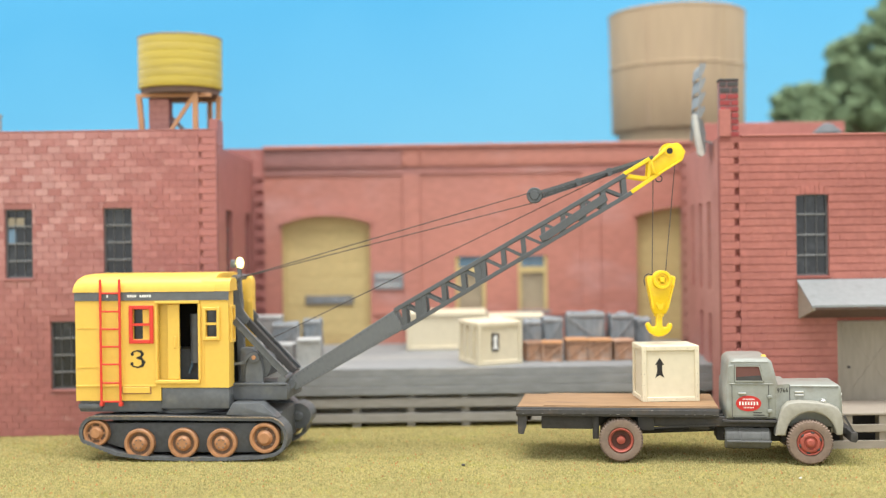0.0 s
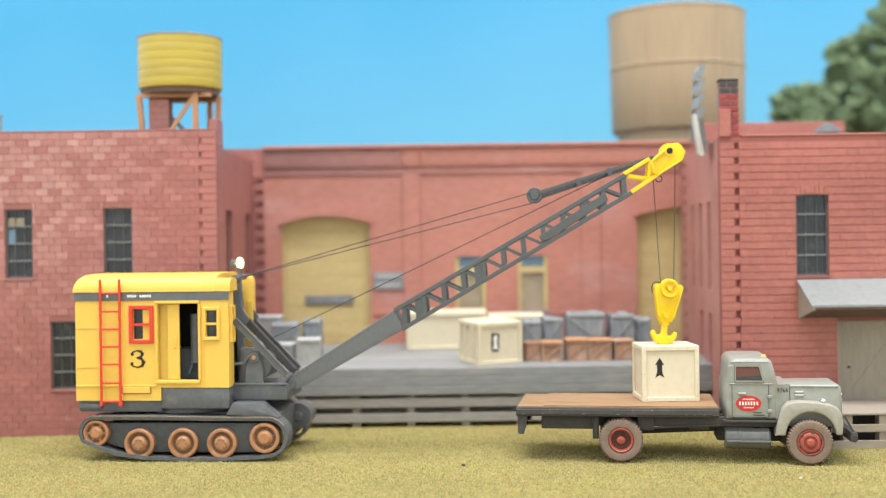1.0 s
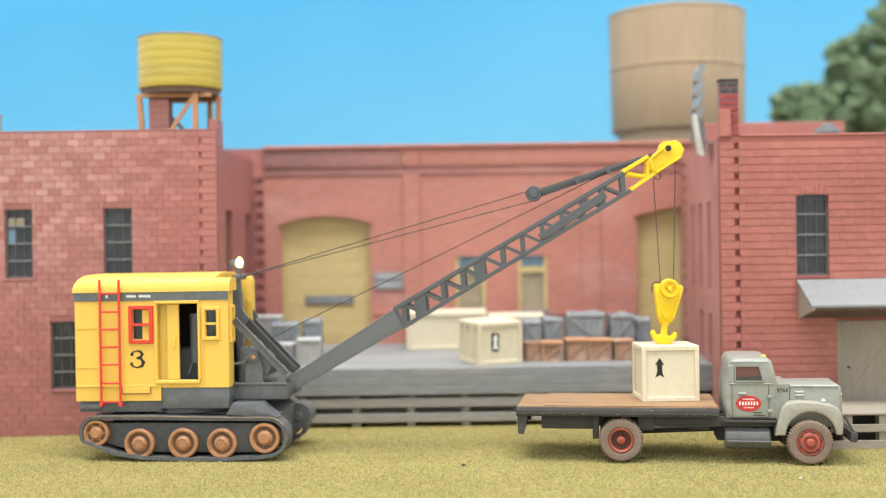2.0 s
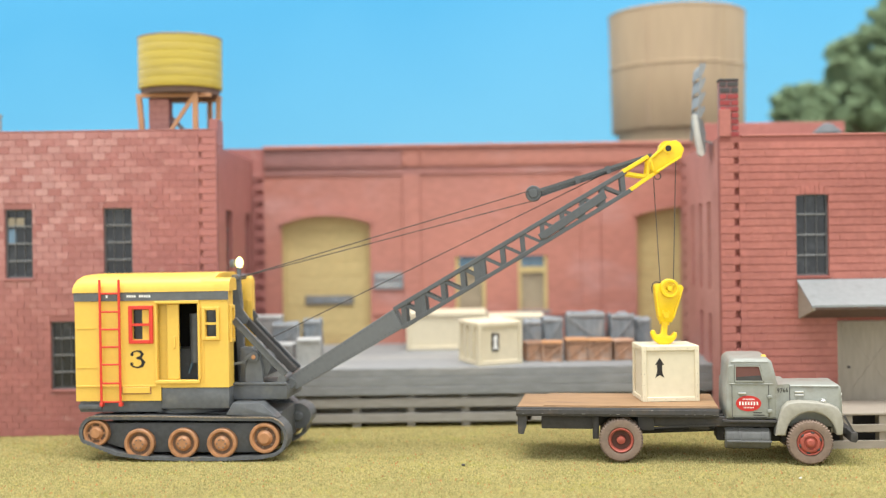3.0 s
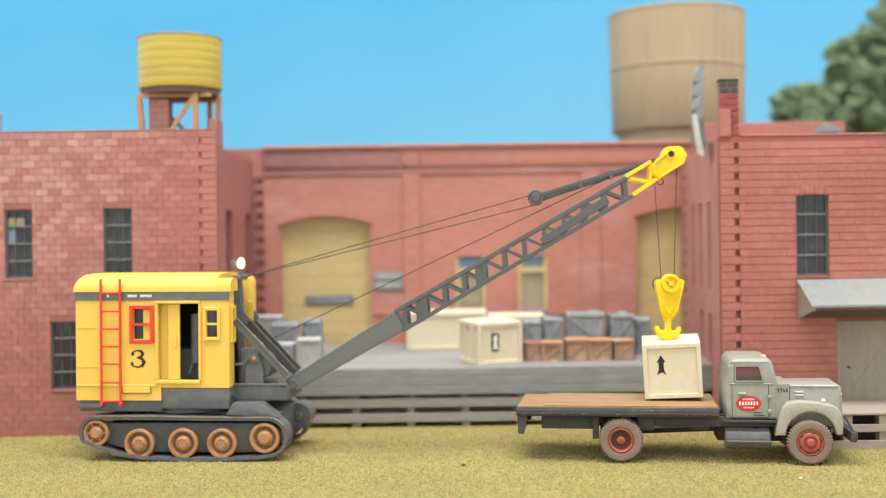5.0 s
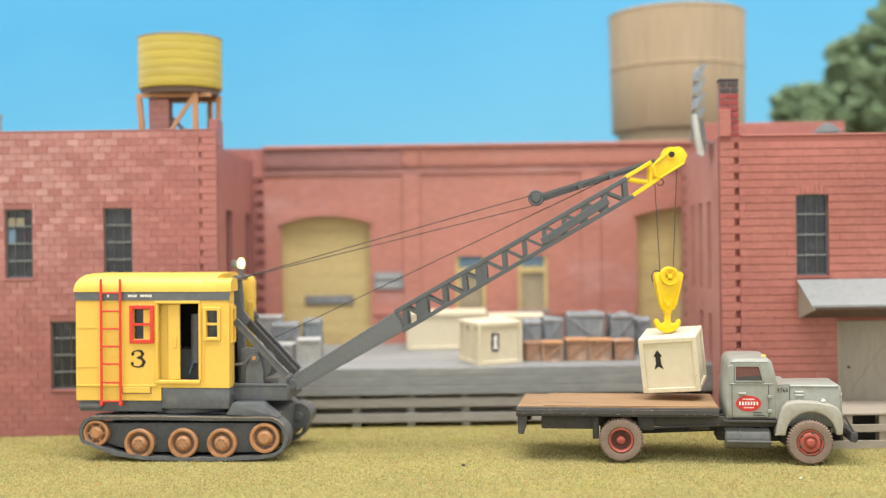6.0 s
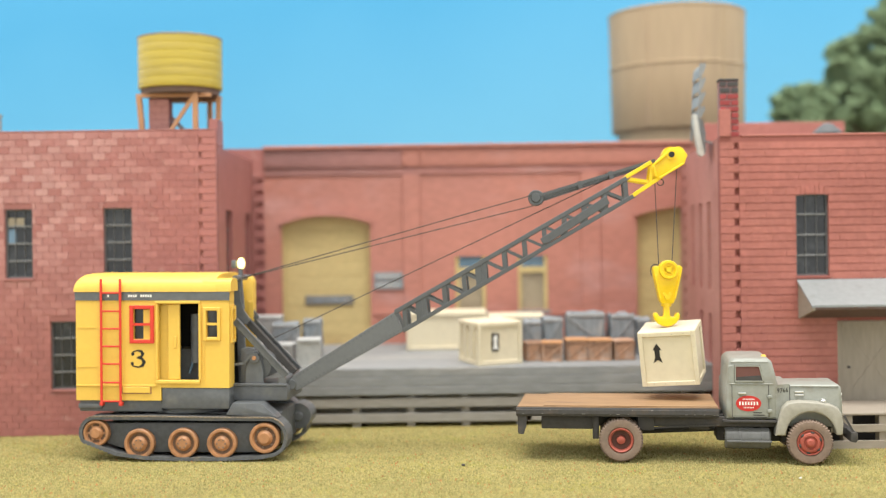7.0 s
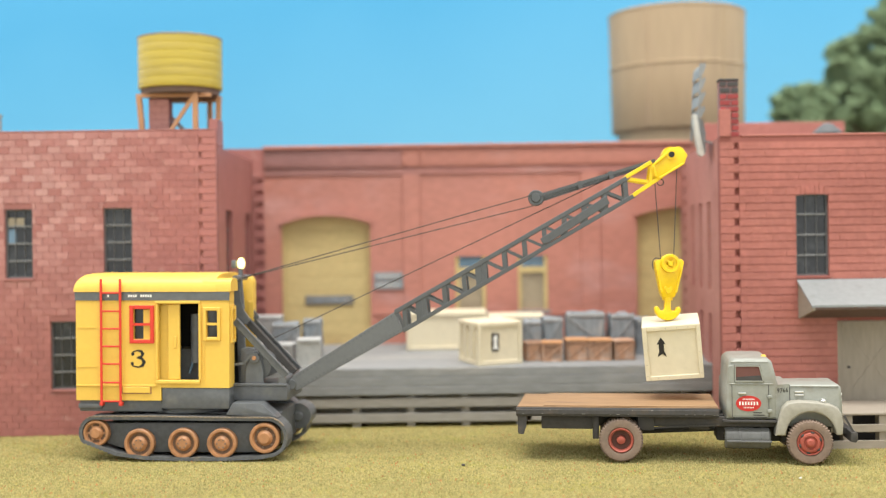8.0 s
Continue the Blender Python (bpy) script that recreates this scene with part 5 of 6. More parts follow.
M_COPPER = surface("copper_brown_wheel_paint", (0.40, 0.195, 0.09), 0.45, 0.18, 800, 150, 0.2, second=(0.25, 0.14, 0.085), amount=0.45)
# Darker copy of the copper brown, painting shade into the wheel recesses.
M_RECESS = surface("shade_brown_wheel_paint", (0.13, 0.075, 0.045), 0.6, 0.2, 800, 150, 0.15)
M_RED = surface("red_ladder_paint", (0.62, 0.045, 0.025), 0.45, 0.08, 700, 70, 0.05)
M_CABLE = surface("dark_cable", (0.06, 0.055, 0.05), 0.7, 0.1, 900, 90, 0.0)
M_LAMP = glow("lit_lamp_glass", (1.0, 0.90, 0.34), 2.6)

PIVOT = (-2.0, 17.0, 15.0)
CRANE_W = 34.0


def crawler(crane, y0, outer):
    """One crawler: belt of shoes, side frame and five wheels. outer: which way its wheels face."""
    belt_line = arc(-23.2, 7.9, 4.7, 100, 215, 8) + [(-17.5, 1.5), (-9, 0.35), (0, 0.05), (14, 0.1), (24, 0.5)] + arc(26.6, 6.6, 5.6, -70, 82, 9) + [(10, 12.2), (-8, 12.55)]
    c = [(sum(p[0] for p in belt_line) / len(belt_line)), 6.3]
    inner = []
    n = len(belt_line)
    for i, (x, z) in enumerate(belt_line):
        a, b = belt_line[i - 1], belt_line[(i + 1) % n]
        t = Vector((b[0] - a[0], b[1] - a[1])).normalized()
        inner.append((x - t.y * 0.9, z + t.x * 0.9))
    bm = B()
    rings = [[bm.verts.new((x, y, z)) for x, z in line] for line, y in ((belt_line, y0), (belt_line, y0 + 7), (inner, y0 + 7), (inner, y0))]
    faces = []
    for r, s in zip(rings, rings[1:] + rings[:1]):
        faces += [bm.faces.new((r[i], r[(i + 1) % n], s[(i + 1) % n], s[i])) for i in range(n)]
    bmesh.ops.recalc_face_normals(bm, faces=faces)
    # raised shoes along the belt
    pts = belt_line + belt_line[:1]
    for p, q in zip(pts, pts[1:]):
        d = Vector((q[0] - p[0], q[1] - p[1]))
        k = max(1, int(d.length / 1.15))
        for i in range(k):
            u = p[0] + d.x * (i + 0.5) / k, p[1] + d.y * (i + 0.5) / k
            dd = d.normalized() * 0.38
            bar(bm, (u[0] - dd.x, y0 + 3.5, u[1] - dd.y), (u[0] + dd.x, y0 + 3.5, u[1] + dd.y), 0.22, 7.3)
    tr = part("crawler_track", bm, M_TRACK, crane, "dark grey dusty crawler track")
    edge = B()
    top_run = arc(26.6, 6.6, 5.6, 35, 82, 4) + [(10, 12.2), (-8, 12.55)] + arc(-23.2, 7.9, 4.7, 100, 120, 2)
    for a, b in zip(top_run, top_run[1:]):
        bar(edge, (a[0], y0 + 0.1, a[1]), (b[0], y0 + 0.1, b[1]), 0.34, 0.5)
    part("belt_edge", edge, M_DUST, tr, "dusty tan edge of the belt")
    frame_y = (y0 + 2.2, y0 + 6.0)
    part("side_frame", prism(B(), [(-24, 5.5), (-22, 10.4), (26, 10.4), (29, 7), (26, 2.0), (-12, 2.0)], *frame_y, 0.3, 2), M_SHADED_FRAME, tr)
    if outer < 0:
        place_wheel = lambda x, z: along_y(x, y0 + 2.2, z)
    else:
        place_wheel = lambda x, z: Matrix.Translation((x, y0 + 4.8, z)) @ Matrix.Rotation(radians(-90), 4, "X")
    for i, (x, z, r) in enumerate(((-23.2, 7.7, 3.75), (-10.6, 4.65, 4.35), (2.1, 4.85, 4.3), (13.3, 4.8, 4.25), (25.6, 6.3, 4.3))):
        m = place_wheel(x, z)
        w = part("road_wheel", lathe(B(), [(r * 0.75, -0.6), (r, -0.4), (r, 1.7), (r * 0.93, 2.0), (r * 0.8, 2.0), (r * 0.74, 1.4), (r * 0.7, 1.1), (r * 0.53, 1.0), (r * 0.5, 1.5), (r * 0.38, 1.9), (r * 0.34, 2.2), (0, 2.25)], m, 36), M_COPPER, tr)
        part("wheel_recess", lathe(B(), [(r * 0.52, 1.12), (r * 0.71, 1.2)], m, 36), M_RECESS, tr, "recess of the wheel disc, painted dark for its shade")
        hub = B()
        for k in range(6):
            a = 2 * math.pi * k / 6
            if i == 4:
                bar_m = m @ Matrix.Rotation(a + 0.3, 4, "Z") @ Matrix.Translation((r * 0.61, 0, 1.3)) @ Matrix.Diagonal((r * 0.1, r * 0.1, 0.5, 1))
            elif i == 0:
                bar_m = m @ Matrix.Rotation(a, 4, "Z") @ Matrix.Translation((r * 0.58, 0, 1.25)) @ Matrix.Diagonal((r * 0.34, r * 0.15, 0.5, 1))
            else:
                bar_m = m @ Matrix.Rotation(a, 4, "Z") @ Matrix.Translation((r * 0.28, 0, 2.3)) @ Matrix.Diagonal((r * 0.1, r * 0.1, 0.3, 1))
            bmesh.ops.create_cube(hub, size=1, matrix=bar_m)
        part("wheel_bolts", hub, M_COPPER if i == 0 else M_TYRE, tr)


def crawler_crane():
    c = thing("crawler_crane", "yellow crawler crane with dark lattice boom and red ladder", "crane", m=place(-76.4, 323.5, 0, -5))
    crawler(c, 0.0, -1)
    crawler(c, CRANE_W - 7, 1)
    part("chassis", box(B(), -21, 29, 7.1, CRANE_W - 7.1, 3.5, 12.8, 0.6), M_GREY, c)
    part("turntable", rod(B(), (0, 17, 12.8), (0, 17, 14.9), 13.0, 40), M_GREY, c)
    for y in (1.0, 27.2):
        part("drive_case", prism(B(), [(14.4, 12.6), (16.4, 16.1), (24.4, 16.1), (28.2, 13.0), (29.2, 11.9), (27.0, 12.1)], y, y + 5.8, 0.3, 2), M_GREY, c)
    part("drive_drum", rod(B(), (30.0, 25.0, 8.9), (30.0, 33.5, 8.9), 3.8, 28), M_GREY, c)
    part("drum_boss", lathe(B(), [(0, 0.9), (1.2, 0.8), (1.5, 0.3), (1.5, -0.3), (0, -0.3)], along_y(30.0, 24.8, 8.9), 18), M_GREY, c)

    O = PIVOT
    # house body: open doorway cut through its side
    side_holes = [(-5.2, -4.5, 22.6, 44.2), (-4.5, 6.5, 22.6, 44.2), (-12.4, -7.4, 34.2, 42.8), (8.9, 12.2, 34.8, 42.4)]
    bm = B()
    wall_sheet(bm, -29.4, -4.5, 16.7, 47.6, 2.0, 2.9, [h for h in side_holes if h[0] < -4.5])
    wall_sheet(bm, -4.5, 15.3, 20.4, 47.6, 2.0, 2.9, [h for h in side_holes if h[0] >= -4.5])
    house = part("cab", bm, M_YEL, c, "yellow crane house with dark stripe", O)
    house.location = Vector(O) * MM

    def p(name, bmx, mat, label="", parent=None):
        return part(name, bmx, mat, parent or house, label, O)

    p("rear_wall", box(B(), -29.4, -28.5, 2.92, 30, 16.7, 47.6, 0.1, 1), M_YEL)
    p("far_wall", box(B(), -28.45, 11.2, 29.1, 30, 20.4, 47.6, 0.1, 1), M_YEL)
    p("front_wall", box(B(), 14.4, 15.35, 2.92, 7.4, 20.4, 47.6, 0.1, 1), M_YEL)
    p("floor_pan", box(B(), -28.4, 15.2, 3.0, 29.0, 16.8, 18.0), M_GREY)
    # Black sheet added for the darkness seen through the doorway.
    p("inside_wall", box(B(), -28.3, 14.3, 15.5, 16.2, 18.1, 47.5), M_DARK, "black sheet standing for the unlit interior")
    p("engine", box(B(), -4, 12, 9, 15, 18.1, 31, 0.8), M_GREY, "dark machinery inside the doorway")
    p("boiler", rod(B(), (4.4, 8.0, 27), (4.4, 8.0, 41), 2.0, 18), M_GREY, "grey cylinder inside the doorway")
    # Added blue rod standing for a bluish shape low in the doorway.
    p("control_lever", rod(B(), (2.2, 7, 24), (4.4, 6.4, 30), 0.35, 8), M_PANE_BLUE)
    # roof: arched along its length, with a rounded rear
    def roof_arch(bmx, x0, x1, y0, y1, z0, rise):
        n, high = 28, 2.2 + rise
        rings = []
        for x, k in ((x0, 0.55), (x0 + 0.15, 0.72), (x0 + 0.6, 0.86), (x0 + 1.4, 0.955), (x0 + 2.6, 1.0), (x1 - 0.2, 1.0), (x1, 0.985)):
            pts = []
            for i in range(n + 1):
                a = radians(-90 + 180 * i / n)
                across = math.copysign(abs(math.sin(a)) ** 0.4, a)
                pts.append(bmx.verts.new((x, (y0 + y1) / 2 + across * (y1 - y0) / 2, z0 + high * k * max(math.cos(a), 0) ** 0.8)))
            rings.append(pts)
        made = [bmx.faces.new(rings[0][::-1]), bmx.faces.new(rings[-1])]
        for a, b in zip(rings, rings[1:]):
            made += [bmx.faces.new((a[i], a[(i + 1) % len(a)], b[(i + 1) % len(a)], b[i])) for i in range(len(a))]
        bmesh.ops.recalc_face_normals(bmx, faces=made)
        return bmx

    p("roof", roof_arch(B(), -29.9, 11.5, 1.55, 30.4, 47.65, 2.9), M_YEL)
    p("roof_front", roof_arch(B(), 6.0, 15.9, 1.7, 9.5, 47.68, 1.5), M_YEL)
    p("stripe", box(B(), -29.6, 15.5, 1.7, 1.98, 45.2, 47.62, 0.05, 1), M_GREY, "dark grey stripe under the eaves")
    for x in (-13.9, -13.2, -12.5, -11.8, -10.3, -9.6, -8.9, -8.2, -7.5, -20.0):
        p("lettering_bar", box(B(), x, x + 0.5, 1.6, 1.69, 46.15, 46.85), M_WHITE, "worn white lettering, unreadable")
    # sliding door and its tracks
    p("sliding_door", box(B(), -2.7, 0.8, 2.75, 3.2, 22.7, 44.1, 0.15, 1), M_YEL)
    p("door_pocket", box(B(), -5.6, 0.5, 3.9, 4.3, 22.0, 44.8), M_YEL)
    p("door_track", box(B(), -5.9, 7.0, 1.35, 1.98, 44.3, 45.1, 0.12, 1), M_YEL)
    p("door_sill", box(B(), -5.9, 7.0, 1.3, 1.98, 21.6, 22.5, 0.12, 1), M_YEL)
    p("door_post", box(B(), -6.0, -5.3, 1.6, 1.98, 22.6, 44.2, 0.15, 1), M_YEL)
    p("door_post", box(B(), 6.55, 7.3, 1.45, 1.98, 22.6, 44.2, 0.15, 1), M_YEL)
    p("door_latch", box(B(), -0.9, -0.1, 2.4, 2.78, 31.6, 35.0, 0.1, 1), M_YEL)
    p("drip_rail", box(B(), -29.3, -6.0, 1.7, 1.98, 20.7, 21.2, 0.08, 1), M_YEL)
    # Shadow line round the locker, painted as a brown plate.
    p("locker_recess", box(B(), -15.9, -7.3, 1.85, 1.99, 18.6, 20.7), M_COPPER, "brown plate standing for the shade around the locker")
    p("locker", box(B(), -15.6, -7.6, 1.5, 1.98, 18.9, 20.6, 0.1, 1), M_YEL)
    for z in (26.3, 37.5):
        p("panel_rib", box(B(), -29.0, -23.5, 1.8, 1.98, z - 0.12, z + 0.12), M_YEL)
    p("panel_rib", box(B(), -5.95, -5.6, 1.75, 1.98, 23, 35), M_YEL)
    p("panel_rib", box(B(), 7.9, 8.2, 1.75, 1.98, 22, 33), M_YEL)
    # red window and yellow window
    def small_window(x0, x1, z0, z1, t, mat, label, cross):
        bmx = B()
        for a, b, d, e in ((x0, x0 + t, z0, z1), (x1 - t, x1, z0, z1), (x0 + t, x1 - t, z0, z0 + t), (x0 + t, x1 - t, z1 - t, z1)):
            box(bmx, a, b, 1.35, 2.3, d, e, 0.12, 1)
        zc, xc = (z0 + z1) / 2, (x0 + x1) / 2
        box(bmx, x0 + t, x1 - t, 1.6, 2.1, zc - 0.35, zc + 0.35)
        if cross:
            box(bmx, xc - 0.3, xc + 0.3, 1.65, 2.05, z0 + t, z1 - t)
        w = p("window_frame", bmx, mat, label)
    small_window(-13.5, -6.4, 33.0, 43.8, 1.05, M_RED, "bright red window frame", False)
    p("shutter", box(B(), -9.7, -7.5, 2.35, 2.6, 34.2, 42.6), M_YEL)
    small_window(7.9, 12.9, 33.8, 43.2, 0.9, M_YEL, "yellow window frame", False)
    p("window_pane", box(B(), 8.7, 12.3, 2.92, 3.1, 34.6, 42.5), M_PANE)
    p("window_pane", box(B(), -12.5, -9.9, 2.92, 3.1, 34.1, 42.9), M_PANE)
    small_front = B()
    for a, b, d, e in ((3.4, 4.0, 33, 43.5), (6.6, 7.2, 33, 43.5), (4.0, 6.6, 33, 33.9), (4.0, 6.6, 42.6, 43.5)):
        box(small_front, 15.3, 16.0, a, b, d, e, 0.1, 1)
    p("window_frame", small_front, M_YEL)
    # numeral
    num = B()
    upper = [(-1.83, 1.35, 0.6), (-1.42, 2.0, 0.39), (-0.35, 2.35, 0.39), (0.83, 2.15, 0.76), (1.36, 1.4, 0.98), (0.94, 0.65, 0.71), (-0.41, 0.28, 0.39)]
    lower = [(-0.41, 0.28, 0.39), (1.06, 0.0, 0.71), (1.71, -0.95, 1.1), (1.24, -1.9, 0.88), (0.0, -2.4, 0.39), (-1.42, -2.1, 0.39), (-2.01, -1.4, 0.6)]
    for stroke, back in ((upper, 0.0), (lower, 0.02)):
        left, right = [], []
        for k, (x, z, w) in enumerate(stroke):
            q, r = stroke[max(k - 1, 0)], stroke[min(k + 1, len(stroke) - 1)]
            d = Vector((r[0] - q[0], r[1] - q[1])).normalized() * (w / 2)
            left.append((x - d.y - 11.1, z + d.x + 28.6))
            right.append((x + d.y - 11.1, z - d.x + 28.6))
        prism(num, left + right[::-1], 1.90 + back, 2.05)
    for x, z in ((-1.62, 1.3), (-1.75, -1.35)):
        rod(num, (x - 11.1, 1.91, z + 28.6), (x - 11.1, 2.05, z + 28.6), 0.45, 14)
    p("number", num, M_BLACK, "black painted figure three")
    # ladder
    for x in (-21.5, -15.9):
        p("ladder_rail", box(B(), x - 0.32, x + 0.32, 0.5, 1.1, 15.9, 51.4, 0.12, 1), M_RED)
        p("ladder_foot", box(B(), x - 0.5, x + 0.5, 0.4, 2.0, 15.3, 16.3, 0.15, 1), M_RED)
    for z in (16.6, 21.9, 27.2, 32.2, 37.2, 42.2, 47.4):
        p("ladder_rung", box(B(), -21.2, -16.2, 0.6, 1.0, z - 0.25, z + 0.25, 0.1, 1), M_RED)
    # lower skirts and deck
    p("skirt_panel", box(B(), -4.4, 15.2, 2.3, 29, 14.4, 20.35, 0.25), M_GREY)
    p("deck_frame", box(B(), -28.8, -4.5, 3.0, 29, 13.4, 16.65, 0.3), M_GREY)
    p("counterweight_lip", box(B(), -29.0, -22, 2.4, 29, 14.2, 15.8, 0.3), M_GREY)
    p("front_deck", box(B(), 13.5, 30.8, 7, 27, 16.2, 20.4, 0.3), M_GREY)
    p("front_deck_rail", box(B(), 15.3, 31.0, 6.2, 6.95, 20.5, 21.2, 0.15), M_GREY)
    # winch and gears on the front deck
    p("winch_drum", rod(B(), (21.5, 9, 26), (21.5, 25, 26), 4.2, 28), M_GREY)
    p("winch_side", prism(B(), [(18.2, 20.3), (18.4, 25.0), (19.6, 29.0), (20.6, 30.2), (21.8, 30.2), (22.8, 29.0), (23.6, 25.0), (23.8, 20.3)], 7.6, 8.9, 0.2, 1), M_GREY)
    p("gear_boss", rod(B(), (21.2, 7.0, 28.4), (21.2, 7.58, 28.4), 1.4, 20), M_GREY)
    p("gear_pin", rod(B(), (21.2, 6.6, 28.4), (21.2, 6.98, 28.4), 0.6, 12), M_COPPER)
    p("control_box", box(B(), 16.6, 20.6, 9.2, 14, 20.3, 31, 0.4), M_GREY)
    p("lever", bar(B(), (14.8, 7.2, 26.4), (18.6, 7.2, 27.0), 0.7, 0.6), M_GREY)
    p("lever", bar(B(), (18.4, 7.2, 27.2), (20.4, 7.2, 29.4), 0.7, 0.6), M_GREY)
    # gantry posts and back-stays
    for y in (13.5, 24.0):
        p("gantry_post", bar(B(), (16.2, y, 20.4), (15.4, y, 43.0), 2.3, 1.2, 0.15), M_GREY)
        p("gantry_post", bar(B(), (15.5, y, 42.0), (14.7, y, 51.8), 2.5, 1.4, 0.15), M_GREY)
    # Added panel: closes the house front and darkens it as the inner shade.
    p("front_bulkhead", box(B(), 11.5, 12.2, 7.5, 29.0, 20.45, 47.5, 0.1, 1), M_GREY, "added dark grey panel giving the shade behind the gantry")
    for y in (12.6, 23.2):
        p("gantry_gusset", prism(B(), [(13.6, 50.6), (15.4, 50.6), (16.1, 44.0), (16.9, 41.6), (18.6, 39.2), (17.6, 37.6), (13.6, 39.0)], y, y + 0.8, 0.12, 1), M_GREY)
    for y in (8.0, 25.0):
        p("gantry_strut", bar(B(), (15.6, y - 1.0, 39.2), (30.6, y - 1.0, 23.4), 2.1, 1.0, 0.15), M_GREY)
        p("strut_flange", bar(B(), (16.4, y - 1.65, 39.4), (31.2, y - 1.65, 23.8), 0.45, 0.3), M_BOOM)
    p("boom_foot_strut", bar(B(), (14.5, 17.5, 40.5), (30.8, 17.5, 23.2), 2.0, 2.0, 0.15), M_TRUCK_DARK, "rust-stained dark inner strut")
    p("gantry_cap", rod(B(), (15.0, 10, 51.2), (15.0, 21, 51.2), 0.9, 16), M_GREY)
    p("gantry_foot", rod(B(), (29.4, 6.6, 22.0), (29.4, 26.4, 22.0), 1.2, 16), M_GREY)
    # yellow exhaust housing seen past the gantry
    ex = [(13.4, 30.0), (16.9, 30.0), (16.9, 45.0)] + arc(14.8, 49.6, 2.1, 0, 180, 8) + [(12.7, 45)]
    p("side_housing", prism(B(), ex, 22.6, 27.0, 0.4, 2), M_YEL)
    p("housing_rim", prism(B(), [(15.6, 34.0), (17.2, 34.0), (17.2, 44.0), (15.6, 44.0)], 22.1, 22.6, 0.1, 1), M_YEL)
    # lit work lamp on the gantry
    p("lamp_post", rod(B(), (15.2, 15, 51.5), (15.2, 15, 54), 0.7, 12), M_GREY)
    lamp_m = Matrix.Translation((15.4, 15, 55.4))
    lens = B()
    bmesh.ops.create_uvsphere(lens, u_segments=20, v_segments=12, radius=1, matrix=lamp_m @ Matrix.Diagonal((1.15, 1.15, 1.75, 1)))
    p("lamp", lens, M_LAMP, "glowing work lamp")
    p("lamp_shell", box(B(), 12.6, 14.0, 14, 16.5, 54.0, 56.4, 0.4), M_GREY)
    # boom: foot plates, lattice, head
    t0, t1, b0, b1 = Vector((61.3, 0, 41.3)), Vector((127.8, 0, 79.3)), Vector((63.6, 0, 35.9)), Vector((129.7, 0, 74.3))
    for y in (12.0, 20.0):
        Y = Vector((0, y, 0))
        p("boom_foot_plate", prism(B(), [(30.4, 20.0), (31.4, 22.8), (61.2, 41.4), (62.4, 38.9), (63.8, 35.8), (32.6, 18.5)], y - 0.5, y + 0.5, 0.12, 1), M_BOOM_LIT)
        rv = B()
        for k in range(26):
            f = (k + 0.5) / 26
            for a, c in (((31.9, 22.2), (60.9, 40.4)), ((33.2, 19.6), (62.8, 36.2))):
                x, z = a[0] + (c[0] - a[0]) * f, a[1] + (c[1] - a[1]) * f
                rod(rv, (x, y - 0.62, z), (x, y - 0.45, z), 0.2, 6)
        tagged(p("rivet_line", rv, M_BOOM), kind="stuff")
        p("boom_chord", bar(B(), t0 + Y, t1 + Y, 1.25, 1.3, 0.1), M_BOOM)
        p("boom_chord", bar(B(), b0 + Y, b1 + Y, 1.2, 1.3, 0.1), M_BOOM)
        at_t = lambda x: t0.lerp(t1, (x - t0.x) / (t1.x - t0.x)) + Y
        at_b = lambda x: b0.lerp(b1, (x - b0.x) / (b1.x - b0.x)) + Y
        n, bay = 11, 5.72
        for k in range(n + 1):
            x = 64.0 + bay * k
            p("boom_post", bar(B(), at_t(x), at_b(x + 0.5), 1.35, 1.0), M_BOOM)
            if k in (1, 4):
                p("stiffener", bar(B(), at_t(x - 1.6), at_b(x - 1.1), 1.9, 0.9), M_BOOM)
            if k < n:
                p("boom_diagonal", bar(B(), at_t(x), at_b(x + bay + 0.5), 0.85, 0.8), M_BOOM)
        p("splice_plate", prism(B(), [(103.0, 62.1), (121.7, 74.2), (122.7, 72.0), (105.4, 60.9), (103.8, 60.7)], y - 0.8, y + 0.8, 0.12, 1), M_BOOM)
        # yellow head
        p("head_plate", prism(B(), [(134.2, 82.0), (134.8, 83.0), (138.0, 86.0), (140.2, 87.7), (142.2, 87.9), (143.2, 87.2), (144.4, 85.4), (143.5, 82.9), (139.2, 80.5), (136.4, 78.5), (135.0, 79.4)], y - 0.8, y + 0.8, 0.2, 2), M_YEL_HOT, "bright yellow boom head plate")
        for fa, fb in (((135.2, 82.9), (140.4, 87.2)), ((136.6, 79.0), (143.3, 83.1)), ((134.9, 82.4), (135.7, 79.4))):
            p("head_flange", bar(B(), (fa[0], y - 0.9, fa[1]), (fb[0], y - 0.9, fb[1]), 0.55, 0.9, 0.1), M_YEL_HOT)
        p("head_chord", bar(B(), (127.2, y, 79.4), (134.4, y, 83.6), 1.1, 1.4, 0.1), M_YEL_HOT)
        p("head_chord", bar(B(), (129.2, y, 74.2), (137.2, y, 79.5), 1.1, 1.4, 0.1), M_YEL_HOT)
        p("head_brace", bar(B(), (128.4, y, 78.9), (134.0, y, 78.0), 0.9, 0.9), M_YEL_HOT)
        p("head_brace", bar(B(), (134.0, y, 77.8), (134.6, y, 83.2), 0.9, 0.9), M_YEL_HOT)
    for u in (0.1, 0.3, 0.5, 0.7, 0.9):
        a, b = t0.lerp(t1, u), b0.lerp(b1, u)
        p("cross_tie", rod(B(), (a.x, 12, a.z), (a.x, 20, a.z), 0.45, 8), M_BOOM)
        p("cross_tie", rod(B(), (b.x, 12, b.z), (b.x, 20, b.z), 0.45, 8), M_BOOM)
